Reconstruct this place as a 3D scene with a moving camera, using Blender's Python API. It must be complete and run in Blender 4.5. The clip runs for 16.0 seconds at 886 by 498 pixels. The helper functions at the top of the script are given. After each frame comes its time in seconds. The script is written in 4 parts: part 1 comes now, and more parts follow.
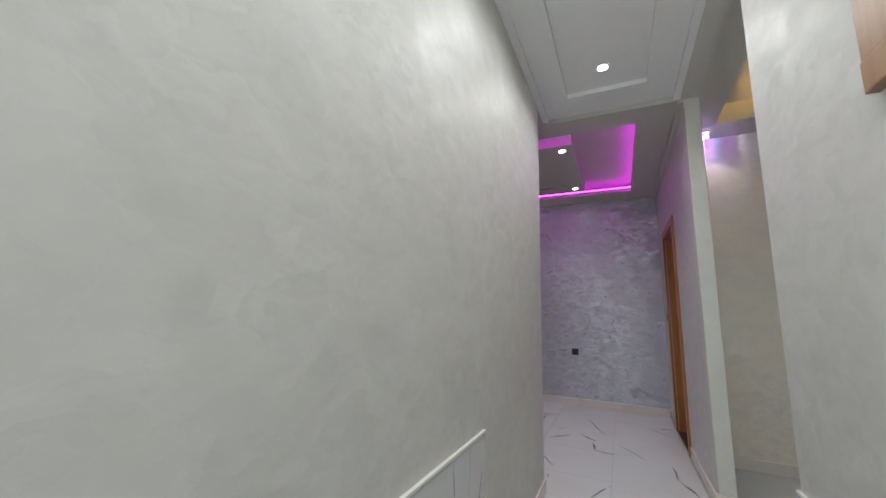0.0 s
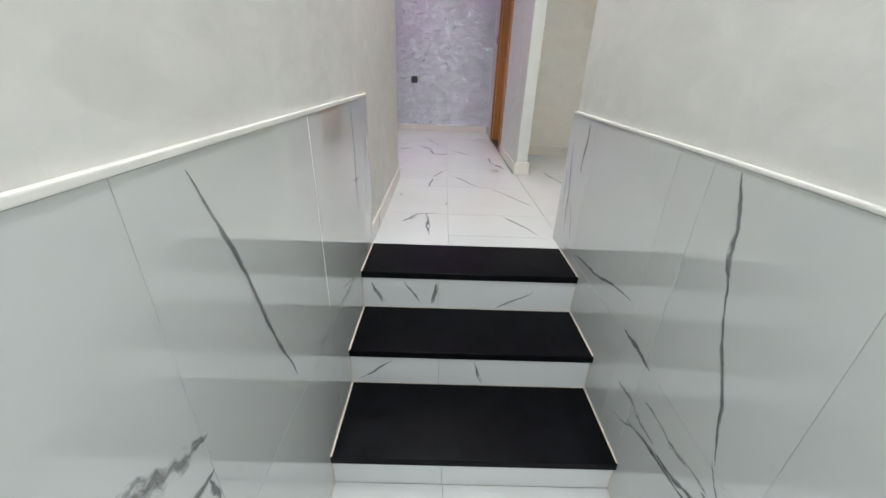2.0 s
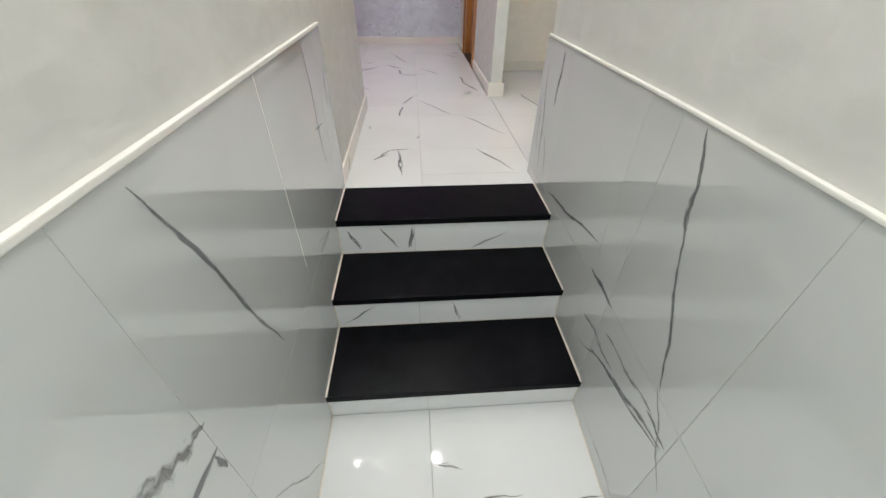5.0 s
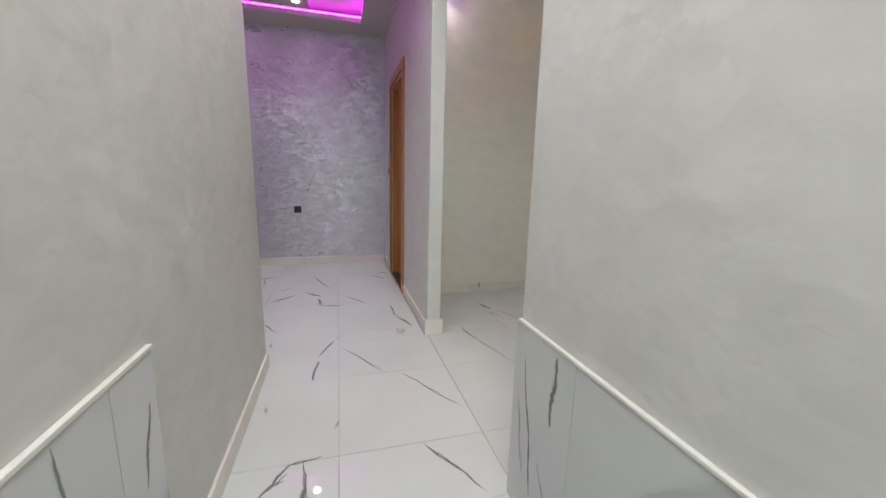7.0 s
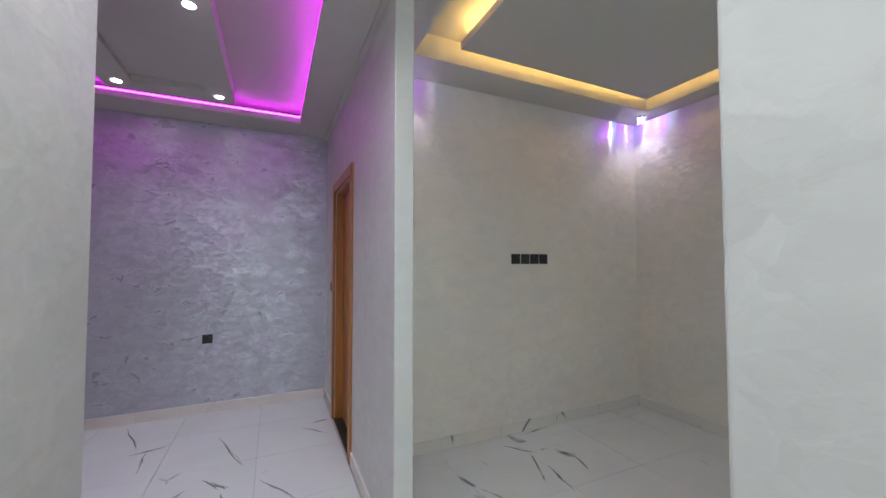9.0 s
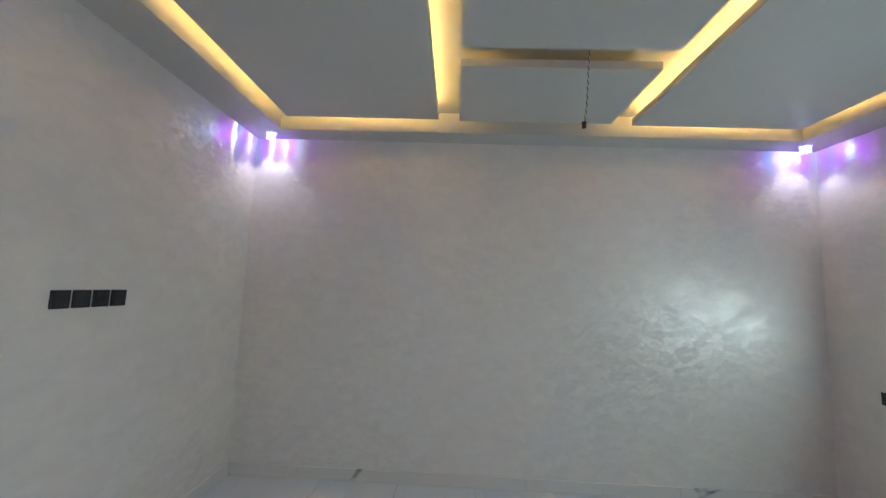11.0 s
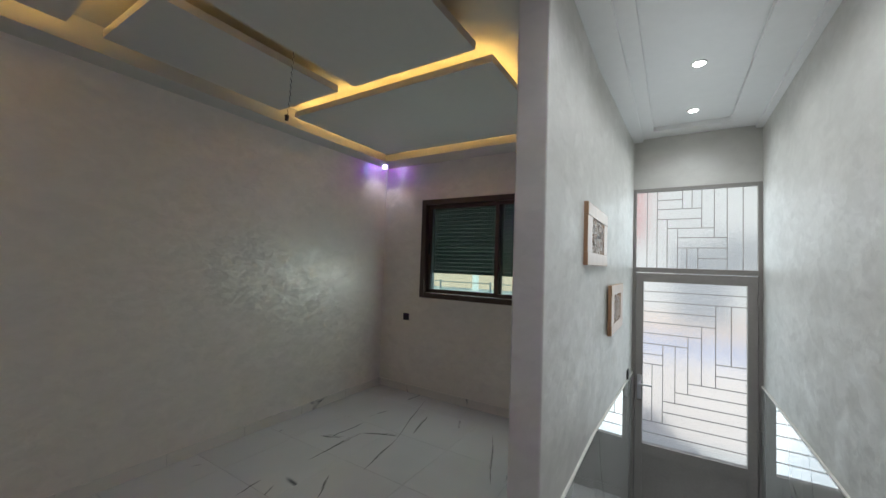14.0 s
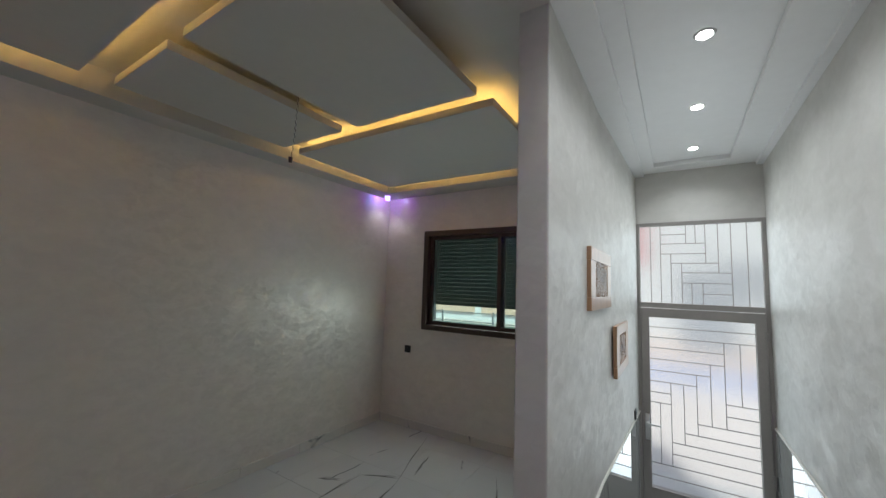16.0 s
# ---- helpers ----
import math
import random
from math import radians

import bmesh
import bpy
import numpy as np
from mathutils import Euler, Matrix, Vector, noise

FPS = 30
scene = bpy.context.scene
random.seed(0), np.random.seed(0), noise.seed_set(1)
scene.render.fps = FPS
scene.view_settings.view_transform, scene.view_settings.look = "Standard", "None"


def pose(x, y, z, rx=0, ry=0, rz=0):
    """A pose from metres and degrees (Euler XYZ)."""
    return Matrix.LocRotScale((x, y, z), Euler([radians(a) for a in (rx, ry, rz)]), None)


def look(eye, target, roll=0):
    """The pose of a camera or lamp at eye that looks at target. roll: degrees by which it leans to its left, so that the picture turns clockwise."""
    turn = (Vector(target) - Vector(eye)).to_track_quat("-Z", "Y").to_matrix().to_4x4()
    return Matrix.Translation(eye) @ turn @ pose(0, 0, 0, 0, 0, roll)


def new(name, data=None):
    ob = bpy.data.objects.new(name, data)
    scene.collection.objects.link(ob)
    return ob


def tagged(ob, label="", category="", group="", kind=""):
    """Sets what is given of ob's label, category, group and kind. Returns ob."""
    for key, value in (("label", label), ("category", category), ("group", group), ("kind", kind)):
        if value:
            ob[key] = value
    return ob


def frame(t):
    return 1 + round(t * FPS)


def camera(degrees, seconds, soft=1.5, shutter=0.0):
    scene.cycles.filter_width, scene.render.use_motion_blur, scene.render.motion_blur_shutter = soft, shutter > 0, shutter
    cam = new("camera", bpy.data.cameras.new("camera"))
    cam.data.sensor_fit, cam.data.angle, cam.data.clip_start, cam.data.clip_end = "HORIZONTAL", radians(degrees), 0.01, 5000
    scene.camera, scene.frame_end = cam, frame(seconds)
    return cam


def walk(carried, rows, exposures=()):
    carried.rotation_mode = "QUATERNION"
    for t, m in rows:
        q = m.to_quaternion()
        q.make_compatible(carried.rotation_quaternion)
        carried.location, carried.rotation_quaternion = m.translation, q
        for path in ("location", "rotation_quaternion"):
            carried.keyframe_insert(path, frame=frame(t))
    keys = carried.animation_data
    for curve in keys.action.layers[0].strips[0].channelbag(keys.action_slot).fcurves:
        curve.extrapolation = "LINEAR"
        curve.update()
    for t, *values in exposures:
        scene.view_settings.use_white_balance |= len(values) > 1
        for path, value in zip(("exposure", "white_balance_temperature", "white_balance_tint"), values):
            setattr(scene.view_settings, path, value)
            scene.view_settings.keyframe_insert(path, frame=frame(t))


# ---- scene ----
cam = camera(100.2, 16.0)
PATH = [
    (0, (0.523, -1.486, 1.18), (-0.328, 0.292, 1.518), 1.6),
    (0.5, (0.518, -1.481, 1.153), (-0.061, 0.42, 1.374), 1.6),
    (1, (0.464, -1.472, 1.113), (0.225, 0.505, 1.294), 1.7),
    (1.5, (0.353, -1.58, 0.915), (0.32, 0.407, 0.693), 2.4),
    (2, (0.358, -1.758, 0.822), (0.378, 0.044, -0.044), 2.0),
    (2.5, (0.373, -1.875, 0.771), (0.347, -0.261, -0.411), 2.1),
    (3, (0.373, -1.898, 0.717), (0.262, -0.482, -0.691), 1.6),
    (3.2, (0.376, -1.907, 0.715), (0.251, -0.552, -0.751), 1.7),
    (5.3, (0.383, -1.602, 0.949), (0.611, 0.036, -0.176), 0.8),
    (5.5, (0.406, -1.518, 0.961), (0.71, 0.165, -0.074), 0.9),
    (6, (0.469, -1.323, 1.009), (0.907, 0.477, 0.254), 1.2),
    (6.5, (0.454, -1.141, 1.042), (0.957, 0.722, 0.515), 1.5),
    (7, (0.432, -0.909, 1.105), (0.966, 0.984, 0.739), 1.4),
    (7.5, (0.516, -0.601, 1.209), (1.06, 1.315, 1.025), 1.2),
    (8, (0.55, -0.422, 1.366), (1.088, 1.504, 1.365), 1.6),
    (8.2, (0.479, -0.387, 1.356), (1.047, 1.53, 1.392), 0.9),
    (10.3, (0.605, 0.411, 1.604), (2.376, 1.321, 1.791), 1.7),
    (10.5, (0.634, 0.484, 1.585), (2.54, 1.063, 1.769), 1.9),
    (11, (0.729, 0.681, 1.588), (2.718, 0.751, 1.791), 2.2),
    (11.5, (0.732, 0.891, 1.586), (2.701, 0.639, 1.833), 2.1),
    (12, (0.76, 1.003, 1.589), (2.654, 0.405, 1.83), 2.2),
    (12.5, (0.893, 1.17, 1.603), (2.642, 0.224, 1.817), 2.3),
    (13, (0.875, 1.335, 1.594), (2.405, 0.062, 1.788), 1.9),
    (13.5, (0.761, 1.447, 1.603), (2.013, -0.108, 1.72), 1.9),
    (14, (0.616, 1.429, 1.608), (1.671, -0.268, 1.687), 1.9),
    (14.5, (0.549, 1.471, 1.621), (1.514, -0.278, 1.702), 2.1),
    (15, (0.542, 1.642, 1.662), (1.49, -0.117, 1.739), 2.2),
    (15.5, (0.576, 1.622, 1.686), (1.533, -0.132, 1.789), 2.1),
    (16, (0.619, 1.423, 1.729), (1.684, -0.258, 1.923), 1.9),
]
walk(cam, [(t, look(eye, target, roll)) for t, eye, target, roll in PATH],
     exposures=((0, 0.0, 6400, 5), (1.2, 0.05, 6350, 5), (2.0, 0.80, 6450, 5), (3.2, 0.68, 6750, 5), (5.3, 0.74, 6800, 6), (6.5, 0.58, 6650, 6),
                (8.0, 0.36, 6300, 5), (10.3, 0.52, 5650, 3), (12.2, 0.33, 5550, 3), (12.9, 0.14, 5900, 5), (13.7, -0.45, 6250, 5), (16, -0.55, 6250, 5)))

# ---- plan ----
W = 1.0            # corridor width
LAND = -0.515      # entrance landing
FRONT = -2.457     # face of the front door
WIN = -2.352       # window wall of the salon
BACK = 2.493       # back wall of the salon
EAST = 3.885        # long wall of the salon
END = 4.06         # end wall of the hall
PART = 0.13        # end of the partition by the steps
PIL = 1.56         # end of the thin wall across the opening
TH = 0.12
WEST = -1.70
LEFT_END = 1.30
TOP = 3.20
TAPER = 0.042      # the partition leans in towards the front door


def right_face(y):
    return W - TAPER * max(0.0, -0.9 - y)


def tapered(bm):
    """Moves the side that faces the corridor on to the leaning face of the partition."""
    for v in bm.verts:
        if v.co.x <= W + 0.001:
            v.co.x -= TAPER * max(0.0, -0.9 - v.co.y)
    return bm


# ---- world, sun, large lights ----
world = bpy.data.worlds.new("sky_world")
scene.world = world
world.use_nodes = True
wn = world.node_tree
sky = wn.nodes.new("ShaderNodeTexSky")
sky.sky_type = "NISHITA"
sky.sun_disc = False
sky.sun_elevation = radians(50)
sky.sun_rotation = radians(200)
wn.nodes["Background"].inputs["Strength"].default_value = 0.15
wn.links.new(sky.outputs["Color"], wn.nodes["Background"].inputs["Color"])


def lamp(name, kind, at, energy, colour=(1, 1, 1), target=None, **more):
    data = bpy.data.lights.new(name, kind)
    data.energy, data.color = energy, colour
    for key, value in more.items():
        if key == "size":
            data.size = value
        elif key == "size_y":
            data.shape, data.size_y = "RECTANGLE", value
        elif key == "soft":
            data.shadow_soft_size = value
        elif key == "angle":
            data.angle = value
        elif key == "cone":
            data.spot_size, data.spot_blend = radians(value), 0.9
    ob = new(name, data)
    ob.matrix_world = look(at, target) if target else pose(*at)
    return ob


SUN_AT = Vector((-0.35, 1.0, 1.25))
lamp("sun", "SUN", (0, -20, 30), 5.0, (1.0, 0.95, 0.86), tuple(Vector((0, -20, 30)) - SUN_AT), angle=radians(0.6))
# daylight that comes in by the glazed front door, its transom and the gap under the shutter
lamp("door_daylight", "AREA", (0.47, FRONT - 0.018, 0.78), 5.5, (0.84, 0.94, 1.0), (0.47, 0, 0.78), size=0.74, size_y=1.44)
lamp("transom_daylight", "AREA", (0.47, FRONT - 0.018, 1.98), 5.0, (0.84, 0.94, 1.0), (0.47, 0, 1.98), size=0.86, size_y=0.66)
lamp("window_daylight", "AREA", (2.26, WIN + 0.004, 1.34), 11, (0.84, 0.99, 0.97), (2.26, 0, 1.34), size=1.8, size_y=0.16)


# ---- materials ----
def material(name):
    m = bpy.data.materials.new(name)
    m.use_nodes = True
    return m, m.node_tree, m.node_tree.nodes["Principled BSDF"]


def node(tree, kind, **inputs):
    n = tree.nodes.new(kind)
    for key, value in inputs.items():
        n.inputs[key.replace("_", " ")].default_value = value
    return n


def ramp(tree, source, stops):
    r = tree.nodes.new("ShaderNodeValToRGB")
    while len(r.color_ramp.elements) < len(stops):
        r.color_ramp.elements.new(0.5)
    for e, (p, c) in zip(r.color_ramp.elements, stops):
        e.position, e.color = p, (*c, 1) if len(c) == 3 else c
    tree.links.new(source, r.inputs["Fac"])
    return r


def grey(v):
    return (v, v, v)


def plain(name, colour, rough=0.5, metal=0.0, grain=40.0, vary=0.06, bump=0.05, coat=0.0):
    m, tree, bsdf = material(name)
    tc = tree.nodes.new("ShaderNodeTexCoord")
    n = node(tree, "ShaderNodeTexNoise", Scale=grain, Detail=4.0)
    big = node(tree, "ShaderNodeTexNoise", Scale=grain / 12, Detail=2.0)
    tree.links.new(tc.outputs["Object"], n.inputs["Vector"])
    tree.links.new(tc.outputs["Object"], big.inputs["Vector"])
    mix = node(tree, "ShaderNodeMath")
    tree.links.new(n.outputs["Fac"], mix.inputs[0])
    tree.links.new(big.outputs["Fac"], mix.inputs[1])
    lo = [c * (1 - vary) for c in colour]
    hi = [min(1, c * (1 + vary)) for c in colour]
    half = node(tree, "ShaderNodeMath")
    half.operation, half.inputs[1].default_value = "MULTIPLY", 0.5
    tree.links.new(mix.outputs[0], half.inputs[0])
    r = ramp(tree, half.outputs[0], [(0.35, lo), (0.65, hi)])
    tree.links.new(r.outputs["Color"], bsdf.inputs["Base Color"])
    bsdf.inputs["Roughness"].default_value = rough
    bsdf.inputs["Metallic"].default_value = metal
    bsdf.inputs["Coat Weight"].default_value = coat
    if bump:
        b = node(tree, "ShaderNodeBump", Strength=bump, Distance=0.002)
        tree.links.new(n.outputs["Fac"], b.inputs["Height"])
        tree.links.new(b.outputs["Normal"], bsdf.inputs["Normal"])
    return m


def stucco(name, colour, pearl, strength, scale, lo_hi=(0.95, 1.04), deep=0.003, flake=0.03, sheen=0.0):
    """Trowelled pearl plaster: overlapping flat strokes, each tilted a little, that catch the light."""
    m, tree, bsdf = material(name)
    tc = tree.nodes.new("ShaderNodeTexCoord")
    warp = node(tree, "ShaderNodeTexNoise", Scale=scale * 0.6, Detail=4.0)
    tree.links.new(tc.outputs["Object"], warp.inputs["Vector"])
    add = node(tree, "ShaderNodeVectorMath")
    add.operation = "MULTIPLY_ADD"
    add.inputs[1].default_value = (1.1 / scale,) * 3
    tree.links.new(warp.outputs["Color"], add.inputs[0])
    flat = tree.nodes.new("ShaderNodeMapping")
    flat.inputs["Scale"].default_value = (0.8, 0.8, 1.3)
    tree.links.new(tc.outputs["Object"], flat.inputs["Vector"])
    tree.links.new(flat.outputs[0], add.inputs[2])
    stroke = node(tree, "ShaderNodeTexNoise", Scale=scale, Detail=6.0, Roughness=0.62, Distortion=0.5)
    tree.links.new(add.outputs[0], stroke.inputs["Vector"])
    cloud = node(tree, "ShaderNodeTexNoise", Scale=1.1, Detail=3.0)
    tree.links.new(tc.outputs["Object"], cloud.inputs["Vector"])
    flakes = ramp(tree, stroke.outputs["Fac"], [(0.30, grey(0.0)), (0.70, grey(1.0))])
    base = tree.nodes.new("ShaderNodeMix")
    base.data_type = "RGBA"
    base.inputs["A"].default_value = (*[c * lo_hi[0] for c in colour], 1)
    base.inputs["B"].default_value = (*[min(1, c * lo_hi[1]) for c in colour], 1)
    s1 = node(tree, "ShaderNodeMath")
    s1.operation, s1.inputs[1].default_value = "MULTIPLY", 0.62
    half = node(tree, "ShaderNodeMath")
    half.operation, half.inputs[1].default_value = "MULTIPLY_ADD", 0.38
    tree.links.new(flakes.outputs["Color"], s1.inputs[0])
    tree.links.new(cloud.outputs["Fac"], half.inputs[0])
    tree.links.new(s1.outputs[0], half.inputs[2])
    tree.links.new(half.outputs[0], base.inputs["Factor"])
    tree.links.new(base.outputs["Result"], bsdf.inputs["Base Color"])
    rough = ramp(tree, stroke.outputs["Fac"], [(0.32, grey(min(0.7, pearl + 0.22))), (0.66, grey(pearl))])
    tree.links.new(rough.outputs["Color"], bsdf.inputs["Roughness"])
    b = node(tree, "ShaderNodeBump", Strength=strength, Distance=deep)
    tree.links.new(stroke.outputs["Fac"], b.inputs["Height"])
    normal = b.outputs["Normal"]
    for size, share in ((scale * 1.7, 1.0), (scale * 4.2, 0.7)):
        cell = node(tree, "ShaderNodeTexVoronoi", Scale=size)
        tree.links.new(add.outputs[0], cell.inputs["Vector"])
        tilt = node(tree, "ShaderNodeVectorMath")
        tilt.operation = "SUBTRACT"
        tilt.inputs[1].default_value = (0.5,) * 3
        tree.links.new(cell.outputs["Color"], tilt.inputs[0])
        mix = node(tree, "ShaderNodeVectorMath")
        mix.operation = "MULTIPLY_ADD"
        mix.inputs[1].default_value = (flake * share,) * 3
        tree.links.new(tilt.outputs[0], mix.inputs[0])
        tree.links.new(normal, mix.inputs[2])
        normal = mix.outputs[0]
    unit = node(tree, "ShaderNodeVectorMath")
    unit.operation = "NORMALIZE"
    tree.links.new(normal, unit.inputs[0])
    tree.links.new(unit.outputs[0], bsdf.inputs["Normal"])
    bsdf.inputs["Specular IOR Level"].default_value = 0.6
    bsdf.inputs["Metallic"].default_value = sheen
    return m


def marble(name, rough=0.06, shift=7.0, tint=(0.80, 0.80, 0.79), cells=1.5, thick=1.0, amount=0.5):
    """White polished porcelain with sparse grey veins; each tile takes its own cut of the pattern."""
    m, tree, bsdf = material(name)
    tc = tree.nodes.new("ShaderNodeTexCoord")
    info = tree.nodes.new("ShaderNodeObjectInfo")
    move = node(tree, "ShaderNodeVectorMath")
    move.operation = "MULTIPLY_ADD"
    move.inputs[1].default_value = (shift, shift * 1.7, shift * 0.6)
    tree.links.new(info.outputs["Random"], move.inputs[0])
    tree.links.new(tc.outputs["Object"], move.inputs[2])
    warp = node(tree, "ShaderNodeTexNoise", Scale=1.7, Detail=3.0, Roughness=0.5)
    tree.links.new(move.outputs[0], warp.inputs["Vector"])
    bend = node(tree, "ShaderNodeVectorMath")
    bend.operation = "MULTIPLY_ADD"
    bend.inputs[1].default_value = (0.14,) * 3
    tree.links.new(warp.outputs["Color"], bend.inputs[0])
    tree.links.new(move.outputs[0], bend.inputs[2])
    turn = tree.nodes.new("ShaderNodeMapping")
    turn.inputs["Rotation"].default_value = (0.5, 0.35, 0.8)
    turn.inputs["Scale"].default_value = (1.0, 0.42, 0.7)
    tree.links.new(bend.outputs[0], turn.inputs["Vector"])
    vor = node(tree, "ShaderNodeTexVoronoi", Scale=cells, Randomness=1.0)
    vor.feature = "DISTANCE_TO_EDGE"
    tree.links.new(turn.outputs[0], vor.inputs["Vector"])
    line = ramp(tree, vor.outputs["Distance"], [(0.0, grey(1.0)), (0.005 * thick, grey(0.8)), (0.016 * thick, grey(0.0))])
    sel = node(tree, "ShaderNodeTexNoise", Scale=2.6, Detail=3.0)
    tree.links.new(move.outputs[0], sel.inputs["Vector"])
    pick = ramp(tree, sel.outputs["Fac"], [(amount, grey(0.0)), (amount + 0.07, grey(1.0))])
    vein = node(tree, "ShaderNodeMath")
    vein.operation = "MULTIPLY"
    tree.links.new(line.outputs["Color"], vein.inputs[0])
    tree.links.new(pick.outputs["Color"], vein.inputs[1])
    cloud = node(tree, "ShaderNodeTexNoise", Scale=1.8, Detail=4.0)
    tree.links.new(move.outputs[0], cloud.inputs["Vector"])
    body = ramp(tree, cloud.outputs["Fac"], [(0.35, [c * 0.95 for c in tint]), (0.6, tint)])
    mix = tree.nodes.new("ShaderNodeMix")
    mix.data_type = "RGBA"
    mix.inputs["B"].default_value = (0.10, 0.10, 0.11, 1)
    tree.links.new(vein.outputs[0], mix.inputs["Factor"])
    tree.links.new(body.outputs["Color"], mix.inputs["A"])
    tree.links.new(mix.outputs["Result"], bsdf.inputs["Base Color"])
    bsdf.inputs["Roughness"].default_value = rough
    return m


def glow(name, colour, strength):
    m, tree, bsdf = material(name)
    bsdf.inputs["Base Color"].default_value = (0.8, 0.8, 0.8, 1)
    bsdf.inputs["Emission Color"].default_value = (*colour, 1)
    bsdf.inputs["Emission Strength"].default_value = strength
    return m


def wood(name, dark, light, scale=9.0):
    m, tree, bsdf = material(name)
    tc = tree.nodes.new("ShaderNodeTexCoord")
    mp = tree.nodes.new("ShaderNodeMapping")
    mp.inputs["Scale"].default_value = (1, 1, 0.08)
    tree.links.new(tc.outputs["Object"], mp.inputs["Vector"])
    n = node(tree, "ShaderNodeTexNoise", Scale=scale * 4, Detail=6.0, Distortion=0.6)
    tree.links.new(mp.outputs[0], n.inputs["Vector"])
    r = ramp(tree, n.outputs["Fac"], [(0.3, dark), (0.7, light)])
    tree.links.new(r.outputs["Color"], bsdf.inputs["Base Color"])
    bsdf.inputs["Roughness"].default_value = 0.35
    b = node(tree, "ShaderNodeBump", Strength=0.12, Distance=0.001)
    tree.links.new(n.outputs["Fac"], b.inputs["Height"])
    tree.links.new(b.outputs["Normal"], bsdf.inputs["Normal"])
    return m


def clear(name, colour, rough=0.0, ior=1.45):
    m, tree, bsdf = material(name)
    bsdf.inputs["Base Color"].default_value = (*colour, 1)
    bsdf.inputs["Roughness"].default_value = rough
    bsdf.inputs["Transmission Weight"].default_value = 1.0
    bsdf.inputs["IOR"].default_value = ior
    return m


def tinted_crystal(name, colour, shine):
    m, tree, bsdf = material(name)
    tr = node(tree, "ShaderNodeBsdfTransparent", Color=(*colour, 1))
    gl = node(tree, "ShaderNodeBsdfGlossy", Roughness=0.05)
    mix = node(tree, "ShaderNodeMixShader", Fac=0.12)
    tree.links.new(tr.outputs[0], mix.inputs[1])
    tree.links.new(gl.outputs[0], mix.inputs[2])
    em = node(tree, "ShaderNodeEmission", Color=(*colour, 1), Strength=shine)
    both = node(tree, "ShaderNodeMixShader", Fac=0.25)
    tree.links.new(mix.outputs[0], both.inputs[1])
    tree.links.new(em.outputs[0], both.inputs[2])
    tree.links.new(both.outputs[0], tree.nodes["Material Output"].inputs["Surface"])
    return m


M_WALL = stucco("pearl_plaster", (0.60, 0.588, 0.555), 0.40, 0.22, 8.0, (0.93, 1.05), 0.005, 0.07)
M_SILVER = stucco("silver_plaster", (0.50, 0.505, 0.56), 0.26, 0.6, 8.0, (0.82, 1.16), 0.010, 0.14, 0.35)
M_SALON = stucco("cream_plaster", (0.80, 0.738, 0.668), 0.33, 0.35, 8.0, (0.92, 1.05), 0.008, 0.10, 0.15)
# same white twice: dimmer light over hall and salon is put into its colour
M_CEIL_SHADE = plain("shaded_white_paint", (0.585, 0.56, 0.525), 0.7, grain=18, vary=0.02, bump=0.03)
# brighter copy for the corridor ceiling, where more light falls
M_CEIL_LIT = plain("lit_satin_white_paint", (0.84, 0.84, 0.84), 0.4, grain=18, vary=0.02, bump=0.02)
M_TILE = marble("floor_marble", 0.04, tint=(0.64, 0.64, 0.63), thick=0.7, amount=0.60)
M_SKIRT = marble("skirting_marble", 0.25, 9.0, (0.74, 0.69, 0.63), 2.2, 1.6, 0.54)
M_DADO = marble("dado_marble", 0.015, 5.0, (0.55, 0.56, 0.545), 0.9, 0.35, 0.64)
DADO_GLAZE = M_DADO.node_tree.nodes["Principled BSDF"]
DADO_GLAZE.inputs["Coat Weight"].default_value = 1.0
DADO_GLAZE.inputs["Coat Roughness"].default_value = 0.01
DADO_GLAZE.inputs["Coat IOR"].default_value = 1.62


